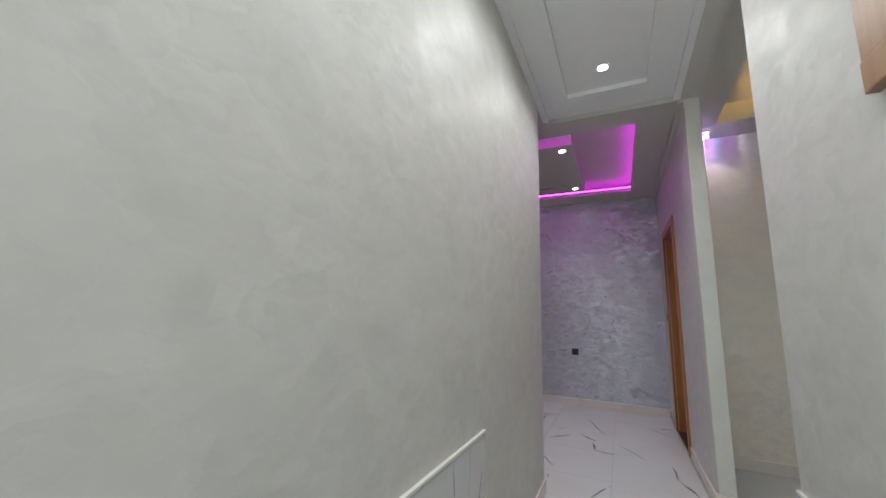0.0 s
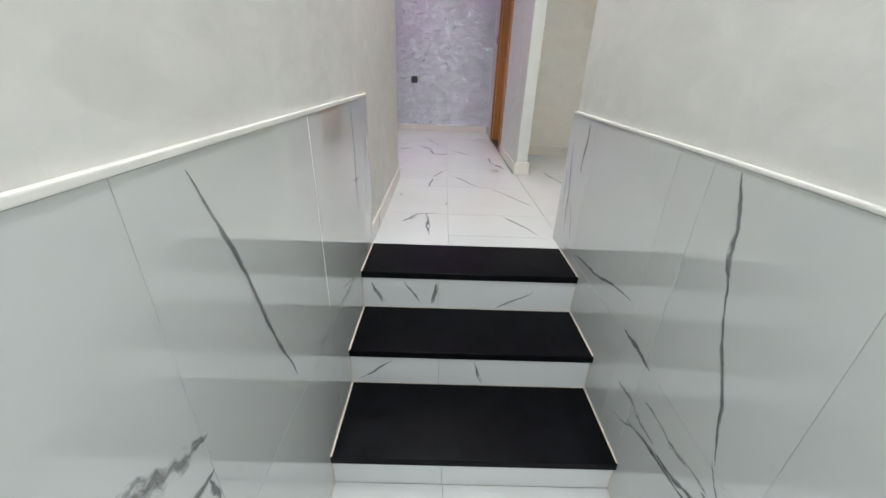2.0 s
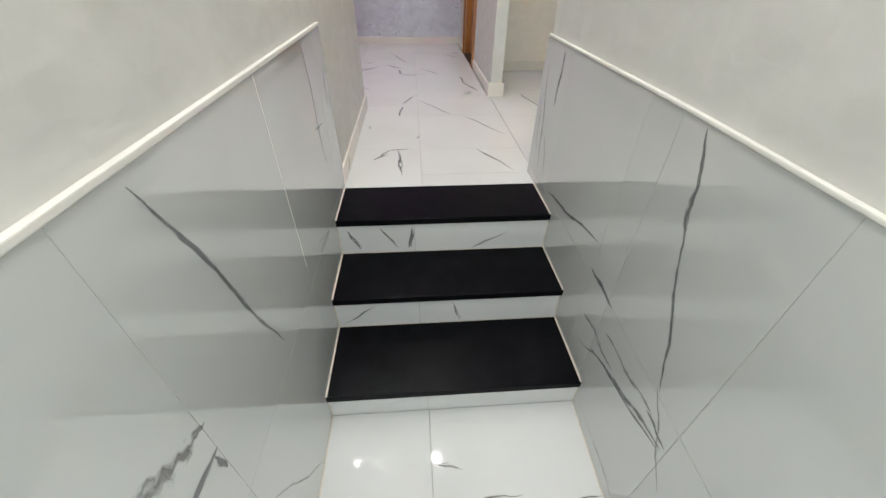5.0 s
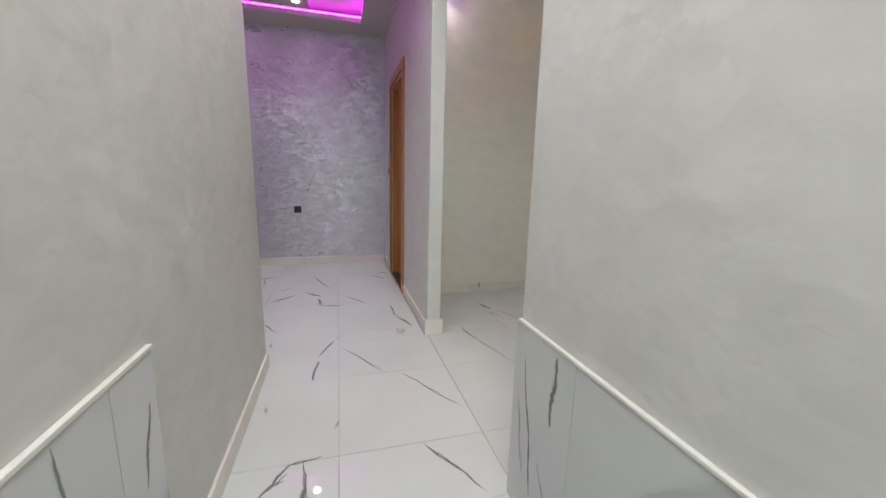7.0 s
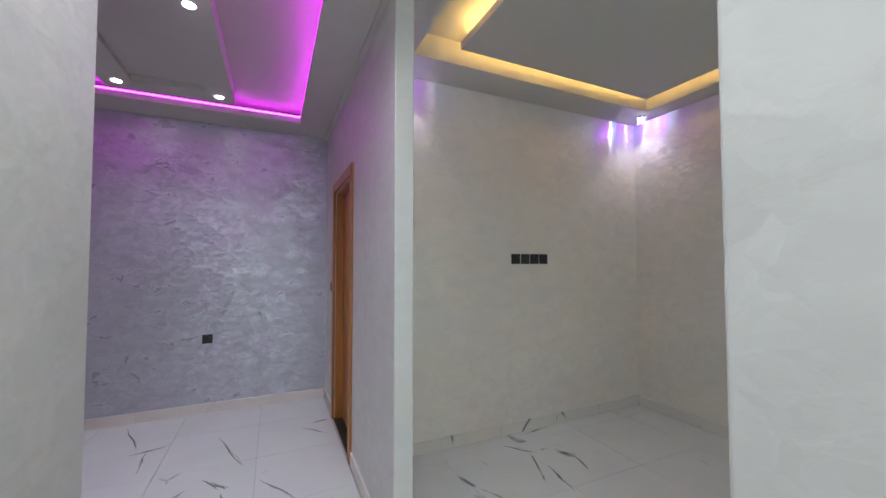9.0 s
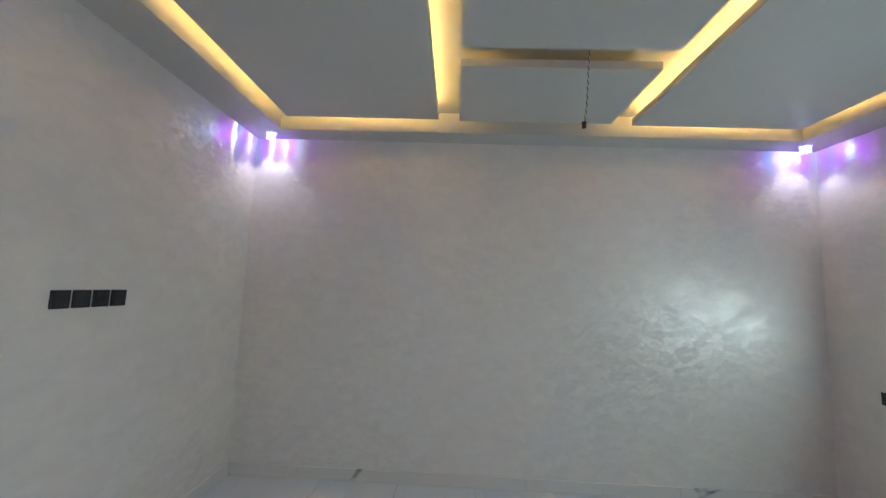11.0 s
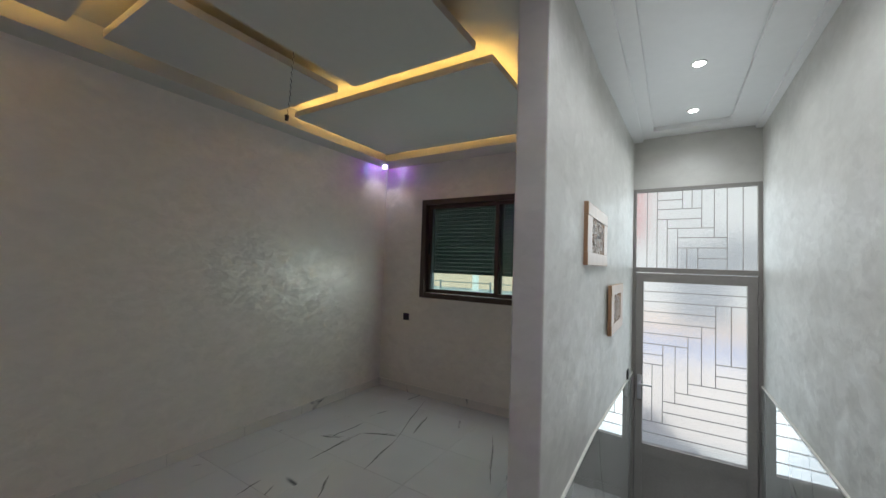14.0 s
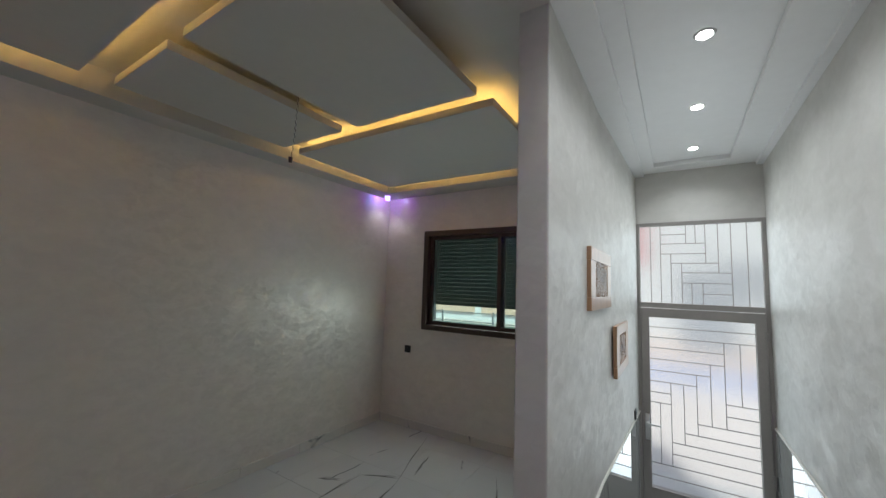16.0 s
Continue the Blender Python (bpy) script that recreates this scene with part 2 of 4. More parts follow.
def vein_stain(name, colour, cover, along_scale=22.0, across_scale=3.0):
    """A feathered grey stain: broken strands along its length, fading to its edges."""
    m, tree, bsdf = material(name)
    uv = tree.nodes.new("ShaderNodeUVMap")
    sep = tree.nodes.new("ShaderNodeSeparateXYZ")
    tree.links.new(uv.outputs["UV"], sep.inputs[0])
    info = tree.nodes.new("ShaderNodeObjectInfo")
    along = node(tree, "ShaderNodeCombineXYZ")
    for source, slot, factor in ((sep.outputs["X"], "X", along_scale), (sep.outputs["Y"], "Y", across_scale), (info.outputs["Random"], "Z", 40.0)):
        scaled = node(tree, "ShaderNodeMath")
        scaled.operation, scaled.inputs[1].default_value = "MULTIPLY", factor
        tree.links.new(source, scaled.inputs[0])
        tree.links.new(scaled.outputs[0], along.inputs[slot])
    n = node(tree, "ShaderNodeTexNoise", Scale=1.0, Detail=5.0, Roughness=0.62)
    tree.links.new(along.outputs[0], n.inputs["Vector"])
    edge = ramp(tree, sep.outputs["Y"], [(0.0, grey(0.0)), (0.5, grey(1.0)), (1.0, grey(0.0))])
    add = node(tree, "ShaderNodeMath")
    add.operation, add.inputs[1].default_value = "MULTIPLY_ADD", 1.9
    tree.links.new(n.outputs["Fac"], add.inputs[0])
    tree.links.new(edge.outputs["Color"], add.inputs[2])
    lower = node(tree, "ShaderNodeMath")
    lower.operation, lower.inputs[1].default_value = "SUBTRACT", 1.6 - cover
    tree.links.new(add.outputs[0], lower.inputs[0])
    alpha = ramp(tree, lower.outputs[0], [(0.0, grey(0.0)), (0.30, grey(0.55)), (0.75, grey(0.95))])
    tree.links.new(alpha.outputs["Color"], bsdf.inputs["Alpha"])
    bsdf.inputs["Base Color"].default_value = (*colour, 1)
    bsdf.inputs["Roughness"].default_value = 0.08
    return m


M_VEIN = vein_stain("grey_vein", (0.17, 0.17, 0.175), 0.34)
M_FAINT = vein_stain("faint_vein", (0.32, 0.315, 0.31), 0.10, 14.0, 4.8)
M_SPECKLE = vein_stain("speckled_vein", (0.36, 0.34, 0.31), -0.14, 95.0, 12.0)
M_SMEAR = vein_stain("smeared_vein", (0.22, 0.215, 0.21), 0.16, 34.0, 4.0)
M_GROUT = plain("grout", (0.42, 0.40, 0.37), 0.9, grain=90)
M_TRIM = plain("white_trim", (0.70, 0.68, 0.63), 0.5, grain=25, vary=0.05, bump=0.25)
M_GRANITE = plain("black_granite", (0.004, 0.004, 0.005), 0.30, grain=160, vary=0.6, bump=0.0)
M_GRANITE.node_tree.nodes["Principled BSDF"].inputs["Specular IOR Level"].default_value = 0.06
M_STEEL = plain("taupe_steel_paint", (0.29, 0.27, 0.255), 0.45, grain=60)
M_BRONZE = plain("brown_aluminium", (0.075, 0.045, 0.03), 0.4, grain=50, vary=0.12)
M_SHUTTER = plain("green_shutter", (0.046, 0.100, 0.058), 0.5, grain=30)
M_BLACK = plain("black_plastic", (0.012, 0.010, 0.010), 0.3, grain=80)
M_DARK = plain("dark_stone", (0.02, 0.02, 0.02), 0.3)
M_DOORWOOD = wood("orange_wood", (0.30, 0.115, 0.025), (0.42, 0.18, 0.045))
M_FRAMEWOOD = wood("pale_wood", (0.34, 0.19, 0.10), (0.44, 0.27, 0.16))
M_FRAMEWOOD.node_tree.nodes["Principled BSDF"].inputs["Coat Weight"].default_value = 0.15
M_FRAMEWOOD.node_tree.nodes["Principled BSDF"].inputs["Coat Roughness"].default_value = 0.35
M_SEALANT = plain("joint_sealant", (0.55, 0.48, 0.40), 0.7, grain=120, vary=0.25, bump=0.2)
M_JOINT = plain("pale_joint", (0.52, 0.51, 0.49), 0.8, grain=90)
M_AMBER = glow("amber_glow", (1.0, 0.36, 0.03), 0.10)
M_AMBER.node_tree.nodes["Principled BSDF"].inputs["Base Color"].default_value = (0.05, 0.028, 0.015, 1)
M_CHROME = plain("steel", (0.82, 0.82, 0.82), 0.34, 1.0, vary=0.05)
M_BRASS = plain("brass", (0.75, 0.5, 0.15), 0.25, 1.0, vary=0.05)
M_GLASS = clear("clear_glass", (0.70, 0.97, 0.92))
M_REED = clear("reeded_glass", (0.96, 0.98, 1.0), 0.22)
M_WARM = glow("warm_led", (1.0, 0.60, 0.16), 29)
M_PINK = glow("magenta_led", (0.86, 0.03, 1.0), 11)
M_SPOT = glow("spot_lens", (1.0, 0.97, 0.92), 35)
M_CRYSTAL = glow("crystal_core", (0.85, 0.85, 1.0), 40)
M_PURPLE = tinted_crystal("purple_crystal", (0.52, 0.07, 0.75), 5.0)
M_CLEARC = tinted_crystal("clear_crystal", (0.66, 0.72, 0.86), 30.0)
M_BLUEC = tinted_crystal("pale_blue_crystal", (0.34, 0.40, 0.72), 8.0)
M_PEACH = plain("peach_render", (0.84, 0.72, 0.64), 0.9, grain=12, vary=0.12)
M_CREAM = plain("cream_render", (0.78, 0.78, 0.77), 0.9, grain=12, vary=0.1)
M_PAVE = plain("pale_paving", (0.79, 0.73, 0.69), 0.85, grain=9, vary=0.15)
M_ORANGE = plain("orange_render", (0.78, 0.56, 0.42), 0.9, grain=12, vary=0.12)
M_GREY = plain("grey_paint", (0.42, 0.44, 0.47), 0.6, grain=14, vary=0.1)
M_PINKR = plain("pink_render", (0.72, 0.40, 0.40), 0.9, grain=12, vary=0.1)
M_YELLOW = plain("yellow_render", (0.68, 0.68, 0.50), 0.9, grain=10, vary=0.15)
M_KERB = plain("blue_kerb_paint", (0.52, 0.56, 0.72), 0.8, grain=14, vary=0.15)
M_RAIL = plain("white_rail_paint", (0.80, 0.80, 0.78), 0.5)


# ---- mesh helpers ----
def block(bm, x0, x1, y0, y1, z0, z1):
    vs = [bm.verts.new(p) for p in ((x0, y0, z0), (x1, y0, z0), (x1, y1, z0), (x0, y1, z0),
                                    (x0, y0, z1), (x1, y0, z1), (x1, y1, z1), (x0, y1, z1))]
    for q in ((0, 3, 2, 1), (4, 5, 6, 7), (0, 1, 5, 4), (1, 2, 6, 5), (2, 3, 7, 6), (3, 0, 4, 7)):
        bm.faces.new([vs[i] for i in q])


def boxes(*many, bevel=0.0, seg=2):
    bm = bmesh.new()
    for b in many:
        block(bm, *b)
    if bevel:
        bmesh.ops.bevel(bm, geom=list(bm.edges), offset=bevel, segments=seg, affect="EDGES", profile=0.6)
    return bm


def drum(r, depth, n=24, r2=None, at=(0, 0, 0), axis="z"):
    bm = bmesh.new()
    bmesh.ops.create_cone(bm, cap_ends=True, segments=n, radius1=r, radius2=r if r2 is None else r2, depth=depth)
    turn = {"z": Matrix(), "x": Matrix.Rotation(radians(90), 4, "Y"), "y": Matrix.Rotation(radians(-90), 4, "X")}[axis]
    bmesh.ops.transform(bm, matrix=Matrix.Translation(at) @ turn, verts=bm.verts)
    return bm


def mesh_of(name, bm, mat):
    me = bpy.data.meshes.new(name)
    bm.to_mesh(me)
    bm.free()
    me.materials.append(mat)
    return me


def part(name, bm, mat, parent=None, label="", smooth=False):
    me = mesh_of(name, bm, mat)
    if smooth:
        for p in me.polygons:
            p.use_smooth = True
    ob = new(name, me)
    ob.parent = parent
    if label:
        tagged(ob, label)
    return ob


def thing(name, at, label, category, group="", kind=""):
    ob = new(name)
    ob.location = at
    ob.empty_display_size = 0.1
    return tagged(ob, label, category, group, kind)


def setting(name, bm, mat, label, category):
    return tagged(part(name, bm, mat), label, category, kind="structure")


def soften(bm, y, xs):
    """Rounds the upright plaster corners that stand at y and one of xs."""
    picked = [e for e in bm.edges if all(abs(v.co.y - y) < 1e-5 and min(abs(v.co.x - x) for x in xs) < 1e-5 for v in e.verts) and abs(e.verts[0].co.x - e.verts[1].co.x) < 1e-5]
    bmesh.ops.bevel(bm, geom=picked, offset=0.007, segments=3, affect="EDGES", profile=0.5)
    return bm


# ---- walls ----
setting("wall_left", soften(boxes((-0.20, 0, FRONT - 0.15, LEFT_END, LAND - 0.2, TOP)), LEFT_END, (0.0,)), M_WALL, "off-white pearl plaster wall beside the steps", "wall")
setting("wall_partition", soften(tapered(boxes((W, W + TH, FRONT - 0.15, -0.9, LAND - 0.2, TOP), (W, W + TH, -0.9, PART, LAND - 0.2, TOP))), PART, (W, W + TH)), M_WALL,
        "off-white pearl plaster partition beside the steps", "wall")
setting("wall_lintel", boxes((W, W + TH, PART, PIL, 2.80, TOP)), M_CEIL_SHADE, "white plastered beam over the salon opening", "wall")
WH = W + 0.022
DY0, DY1, DZ = 2.645, 3.425, 2.09
setting("wall_hall", soften(boxes((WH, W + TH, PIL, DY0, -0.2, TOP), (WH, W + TH, DY1, END + 0.2, -0.2, TOP), (WH, W + TH, DY0, DY1, DZ, TOP)), PIL, (WH, W + TH)),
        M_WALL, "thin pearl plaster wall with a door", "wall")
setting("wall_end", boxes((WEST - 0.2, WH, END, END + 0.2, -0.2, TOP)), M_SILVER, "silver grey trowelled plaster end wall", "wall")
setting("wall_west", boxes((WEST - 0.2, WEST, LEFT_END, END, -0.2, TOP), (WEST - 0.2, -0.20, 1.12, LEFT_END, -0.2, TOP)), M_WALL, "plain plaster wall that closes the hall", "wall")
setting("wall_salon_back", boxes((W + TH, EAST + 0.2, BACK, BACK + 0.15, -0.2, TOP)), M_SALON, "cream pearl plaster back wall of the salon", "wall")
setting("wall_salon_long", boxes((EAST, EAST + 0.2, WIN - 0.25, BACK, -0.2, TOP)), M_SALON, "cream pearl plaster long wall of the salon", "wall")
WX0, WX1, WZ0, WZ1 = 1.26, 3.26, 1.205, 2.37
setting("wall_window", boxes((W + TH, EAST, WIN - 0.25, WIN, -0.2, WZ0), (W + TH, EAST, WIN - 0.25, WIN, WZ1, TOP),
                             (W + TH, WX0, WIN - 0.25, WIN, WZ0, WZ1), (WX1, EAST, WIN - 0.25, WIN, WZ0, WZ1)),
        M_SALON, "cream pearl plaster wall with a sliding window", "wall")
setting("wall_front", boxes((0, W, FRONT - 0.15, FRONT, 2.363, TOP)), M_WALL, "pearl plaster wall over the front door", "wall")
setting("wall_room_behind", boxes((W + TH + 1.2, W + TH + 1.3, BACK + 0.15, END + 0.2, -0.2, TOP), (W + TH, W + TH + 1.3, END + 0.1, END + 0.2, -0.2, TOP)),
        M_WALL, "plain wall behind the wooden door", "wall")

# ---- ceilings ----
TY0, TY1, TX0, TX1 = -2.26, 1.27, 0.23, 0.77
CZ = 2.83
setting("ceiling_corridor", boxes((0, TX0, FRONT, PIL, CZ, 3.1), (TX1, W, FRONT, PIL, CZ, 3.1), (TX0, TX1, FRONT, TY0, CZ, 3.1),
                                  (TX0, TX1, TY1, PIL, CZ, 3.1), (TX0, TX1, TY0, TY1, CZ + 0.035, 3.1),
                                  (0, 0.045, FRONT, PIL, CZ - 0.025, CZ), (W - 0.045, W, PART, PIL, CZ - 0.025, CZ), (0.86, W, FRONT, PART, CZ - 0.025, CZ)),
        M_CEIL_LIT, "white plasterboard corridor ceiling with a shallow tray", "ceiling")
HZ = 2.795
HX0, HX1, HY0, HY1 = -1.25, 0.715, 1.805, 3.69
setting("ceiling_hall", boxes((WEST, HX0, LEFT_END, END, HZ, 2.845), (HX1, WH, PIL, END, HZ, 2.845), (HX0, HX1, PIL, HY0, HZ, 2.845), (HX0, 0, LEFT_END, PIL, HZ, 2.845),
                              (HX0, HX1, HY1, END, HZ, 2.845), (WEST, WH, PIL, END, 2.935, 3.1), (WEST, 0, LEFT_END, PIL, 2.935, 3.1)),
        M_CEIL_SHADE, "white stepped plasterboard hall ceiling with a lit recess", "ceiling")
setting("trim_hall", boxes((0, W, PIL - 0.012, PIL, HZ - 0.005, CZ - 0.002), (WH - 0.035, WH, PIL, END, HZ - 0.02, HZ)), M_CEIL_SHADE, "thin white plaster lip between the ceilings", "trim")
IX0, IX1, IY0, IY1 = -0.71, 0.17, 2.07, 3.55
setting("ceiling_hall_panel", boxes((IX0, IX0 + 0.2, IY0, IY1, 2.82, 2.98), (IX1 - 0.2, IX1, IY0, IY1, 2.82, 2.98), (IX0 + 0.2, IX1 - 0.2, IY0, IY0 + 0.2, 2.82, 2.98),
                                    (IX0 + 0.2, IX1 - 0.2, IY1 - 0.2, IY1, 2.82, 2.98), (IX0 + 0.2, IX1 - 0.2, IY0 + 0.2, IY1 - 0.2, 2.86, 2.98)),
        M_CEIL_SHADE, "white floating ceiling panel with a shallow tray", "ceiling")
SZ, SU, ZP = 2.85, 3.02, 2.88
BX, BY0, BY1 = 0.22, 0.30, 0.31
SX0, SX1, SY0, SY1 = W + TH, EAST, WIN, BACK
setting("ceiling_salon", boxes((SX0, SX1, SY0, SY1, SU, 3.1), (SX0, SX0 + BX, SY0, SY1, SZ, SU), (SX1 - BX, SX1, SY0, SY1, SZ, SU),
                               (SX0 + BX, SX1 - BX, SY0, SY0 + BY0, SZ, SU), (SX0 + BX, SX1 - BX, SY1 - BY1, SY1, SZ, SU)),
        M_CEIL_SHADE, "white plasterboard salon ceiling with a dropped border", "ceiling")
PANELS = ((1.635, 3.49, 0.852, 2.05), (2.785, 3.50, -0.475, 0.69), (1.62, 2.61, -0.475, 0.69), (1.585, 3.52, -1.91, -0.64))
for x0, x1, y0, y1 in PANELS:
    setting("ceiling_panel", boxes((x0, x1, y0, y1, ZP, ZP + 0.05), (x0 + 0.15, x1 - 0.15, y0 + 0.15, y1 - 0.15, ZP + 0.05, SU)), M_CEIL_SHADE,
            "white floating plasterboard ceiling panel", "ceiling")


def strip(name, x0, x1, y0, y1, z, mat, label, tall=0.008):
    tagged(part(name, boxes((x0, x1, y0, y1, z, z + tall)), mat), label, "led strip", "led strips", "")


LED = "warm yellow led strip on a ceiling panel edge"
for x0, x1, y0, y1 in (PANELS[0], PANELS[3]):
    strip("led_strip", x0 + 0.05, x1 - 0.05, y0 + 0.04, y0 + 0.05, ZP + 0.051, M_WARM, LED)
    strip("led_strip", x0 + 0.05, x1 - 0.05, y1 - 0.05, y1 - 0.04, ZP + 0.051, M_WARM, LED)
    strip("led_strip", x0 + 0.04, x0 + 0.05, y0 + 0.05, y1 - 0.05, ZP + 0.051, M_WARM, LED)
    strip("led_strip", x1 - 0.05, x1 - 0.04, y0 + 0.05, y1 - 0.05, ZP + 0.051, M_WARM, LED)
PLED = "magenta led strip in the hall ceiling recess"
strip("led_strip", HX0 - 0.02, HX1 + 0.02, HY1 + 0.002, HY1 + 0.010, 2.846, M_PINK, PLED, 0.016)
strip("led_strip", HX0 - 0.02, HX1 + 0.02, HY0 - 0.010, HY0 - 0.002, 2.846, M_PINK, PLED, 0.016)
strip("led_strip", HX1 + 0.002, HX1 + 0.010, HY0 - 0.001, HY1 + 0.001, 2.846, M_PINK, PLED, 0.016)
strip("led_strip", HX0 - 0.010, HX0 - 0.002, HY0 - 0.001, HY1 + 0.001, 2.846, M_PINK, PLED, 0.016)

# ---- floors, steps, dado (bases; tiles come last) ----
setting("floor_base", boxes((WEST, EAST, -0.02, END, -0.12, -0.012), (W + TH, EAST, WIN, -0.02, -0.12, -0.012), (W + TH, W + TH + 1.2, BACK, END + 0.1, -0.12, -0.012)), M_GROUT, "grey floor bed under the tiles", "floor")
setting("landing_base", boxes((0, W, FRONT - 0.15, -0.30, LAND - 0.15, LAND - 0.012)), M_GROUT, "grey floor bed of the entrance landing", "floor")

stairs = thing("staircase", (0.5, -0.5, LAND), "three black granite steps with white marble risers", "staircase", kind="structure")


def child(name, bm, mat, parent, label="", smooth=False):
    """A part given in world coordinates."""
    bmesh.ops.translate(bm, verts=bm.verts, vec=-parent.matrix_basis.translation)
    return part(name, bm, mat, parent, label, smooth)


STEPS = ((0.0, -0.305, 0.0), (-0.285, -0.605, -0.193), (-0.585, -0.935, -0.37))
child("step_core", boxes((0.004, W - 0.004, -0.285, -0.02, LAND, -0.035), (0.004, W - 0.004, -0.585, -0.285, LAND, -0.228), (0.004, W - 0.004, -0.905, -0.585, LAND, -0.405)), M_GROUT, stairs)
for back, front, z in STEPS:
    child("tread", boxes((0.004, W - 0.004, front, back, z - 0.032, z), bevel=0.004), M_GRANITE, stairs, "polished black granite tread")
for y, z0, z1, cut in ((-0.285, -0.193, -0.034, 0.36), (-0.585, -0.37, -0.227, 0.37), (-0.915, LAND, -0.404, 0.39)):
    child("riser_tile", boxes((0.006, cut - 0.001, y - 0.010, y, z0, z1)), M_TILE, stairs, "white marble riser tile")
    child("riser_tile", boxes((cut + 0.001, W - 0.006, y - 0.010, y, z0, z1)), M_TILE, stairs, "white marble riser tile")

for x in (0.010, W - 0.015):
    for back, front, z in STEPS:
        child("sealant", boxes((x, x + 0.005, front + 0.004, min(back, -0.004), z, z + 0.002)), M_SEALANT, stairs, "pale sealant line")
    for y, z0, z1 in ((-0.297, -0.193, -0.034), (-0.597, -0.37, -0.227), (-0.927, LAND, -0.404)):
        child("sealant", boxes((x, x + 0.004, y, y + 0.002, z0, z1)), M_SEALANT, stairs, "pale sealant line")
for back, front, z in STEPS[1:]:
    child("sealant", boxes((0.012, W - 0.012, back - 0.012, back - 0.010, z, z + 0.0025)), M_SEALANT, stairs, "pale sealant line")

dado_l = thing("dado_left", (0, -1.3, LAND), "grey-veined white marble dado with a white top trim", "dado", kind="structure")
dado_r = thing("dado_right", (W, -1.3, LAND), "grey-veined white marble dado with a white top trim", "dado", kind="structure")
DL, DR, ROW = 0.716, 0.664, 0.045
G = 0.0008
for y0, y1 in ((-0.14, 0.025), (-0.76, -0.14), (-1.38, -0.76), (-2.00, -1.38), (FRONT, -2.00)):
    for z0, z1 in ((LAND, ROW), (ROW, DL - 0.005)):
        child("tile", boxes((0.002, 0.010, y0 + G, y1 - G, z0 + G, z1 - G)), M_DADO, dado_l)
child("joint", boxes((0.0, 0.0088, FRONT, 0.025, LAND, DL - 0.005)), M_JOINT, dado_l, "pale joint filler")
child("white_joint", boxes((0.009, 0.0106, -0.7618, -0.7582, ROW + 0.08, DL - 0.01)), M_TRIM, dado_l, "bright white joint filler")
child("trim", boxes((0.0, 0.013, FRONT, 0.03, DL - 0.005, DL + 0.006), bevel=0.002), M_TRIM, dado_l, "rough white plaster bead")
for y0, y1 in ((-0.18, PART), (-0.76, -0.18), (-0.90, -0.76), (-1.337, -0.90), (-1.917, -1.337), (FRONT, -1.917)):
    for z0, z1 in ((LAND, ROW), (ROW, DR - 0.005)):
        child("tile", tapered(boxes((W - 0.010, W - 0.002, y0 + G, y1 - (0 if y1 == -0.76 else G), z0 + G, z1 - G))), M_DADO, dado_r)
child("joint", tapered(boxes((W - 0.0088, W, FRONT, -0.9, LAND, DR - 0.005), (W - 0.0088, W, -0.9, PART, LAND, DR - 0.005))), M_JOINT, dado_r, "pale joint filler")
child("trim", tapered(boxes((W - 0.013, W, FRONT, -0.9, DR - 0.005, DR + 0.005), (W - 0.013, W, -0.9, PART, DR - 0.005, DR + 0.005), bevel=0.003)), M_TRIM, dado_r, "rough white plaster bead")
child("end_tile", boxes((W - 0.010, W + TH, PART, PART + 0.010, 0.0, DR - 0.009)), M_DADO, dado_r)


def skirting(name, x0, x1, y0, y1, z0, z1):
    """A run of skirting, cut into pieces as long as the floor tiles."""
    base = thing(name, (x0, y0, z0), "white marble skirting along the wall", "skirting", kind="structure")
    long_x = x1 - x0 > y1 - y0
    lo, hi = (x0, x1) if long_x else (y0, y1)
    n = max(1, round((hi - lo) / 0.6))
    for i in range(n):
        a, b = lo + (hi - lo) * i / n + 0.0006, lo + (hi - lo) * (i + 1) / n - 0.0006
        piece = (a, b, y0, y1, z0, z1) if long_x else (x0, x1, a, b, z0, z1)
        child("skirting_tile", boxes(piece, bevel=0.002, seg=1), M_SKIRT, base)


SK, ST = 0.09, 0.012
skirting("baseboard_left", 0, ST, 0.03, LEFT_END + ST, 0, SK)
skirting("baseboard_left_end", -0.2, 0, LEFT_END, LEFT_END + ST, 0, SK)
skirting("baseboard_end", WEST, WH, END - ST, END, 0, SK)
skirting("baseboard_hall", WH - ST, WH, PIL + 0.021, DY0 - 0.08, 0, SK)
skirting("baseboard_pillar", WH - 0.018, W + TH + 0.018, PIL - 0.016, PIL + 0.02, 0, SK + 0.02)
skirting("baseboard_hall_far", WH - ST, WH, DY1 + 0.08, END - ST, 0, SK)
skirting("baseboard_back", W + TH, EAST, BACK - ST, BACK, 0, SK)
skirting("baseboard_long", EAST - ST, EAST, WIN, BACK - ST, 0, SK)
skirting("baseboard_window", W + TH, EAST - ST, WIN, WIN + ST, 0, SK)
skirting("baseboard_partition", W + TH, W + TH + ST, WIN + ST, PART, 0, SK)

# ---- wooden hall door ----
hd = thing("door_hall", (WH, (DY0 + DY1) / 2, 0), "closed orange wooden door in a wooden frame", "door", kind="structure")
child("frame", boxes((WH - 0.018, WH + 0.006, DY0 - 0.075, DY0, 0, DZ + 0.075), (WH - 0.018, WH + 0.006, DY1, DY1 + 0.075, 0, DZ + 0.075),
                     (WH - 0.018, WH + 0.006, DY0, DY1, DZ, DZ + 0.075), bevel=0.003), M_DOORWOOD, hd, "orange wooden architrave")
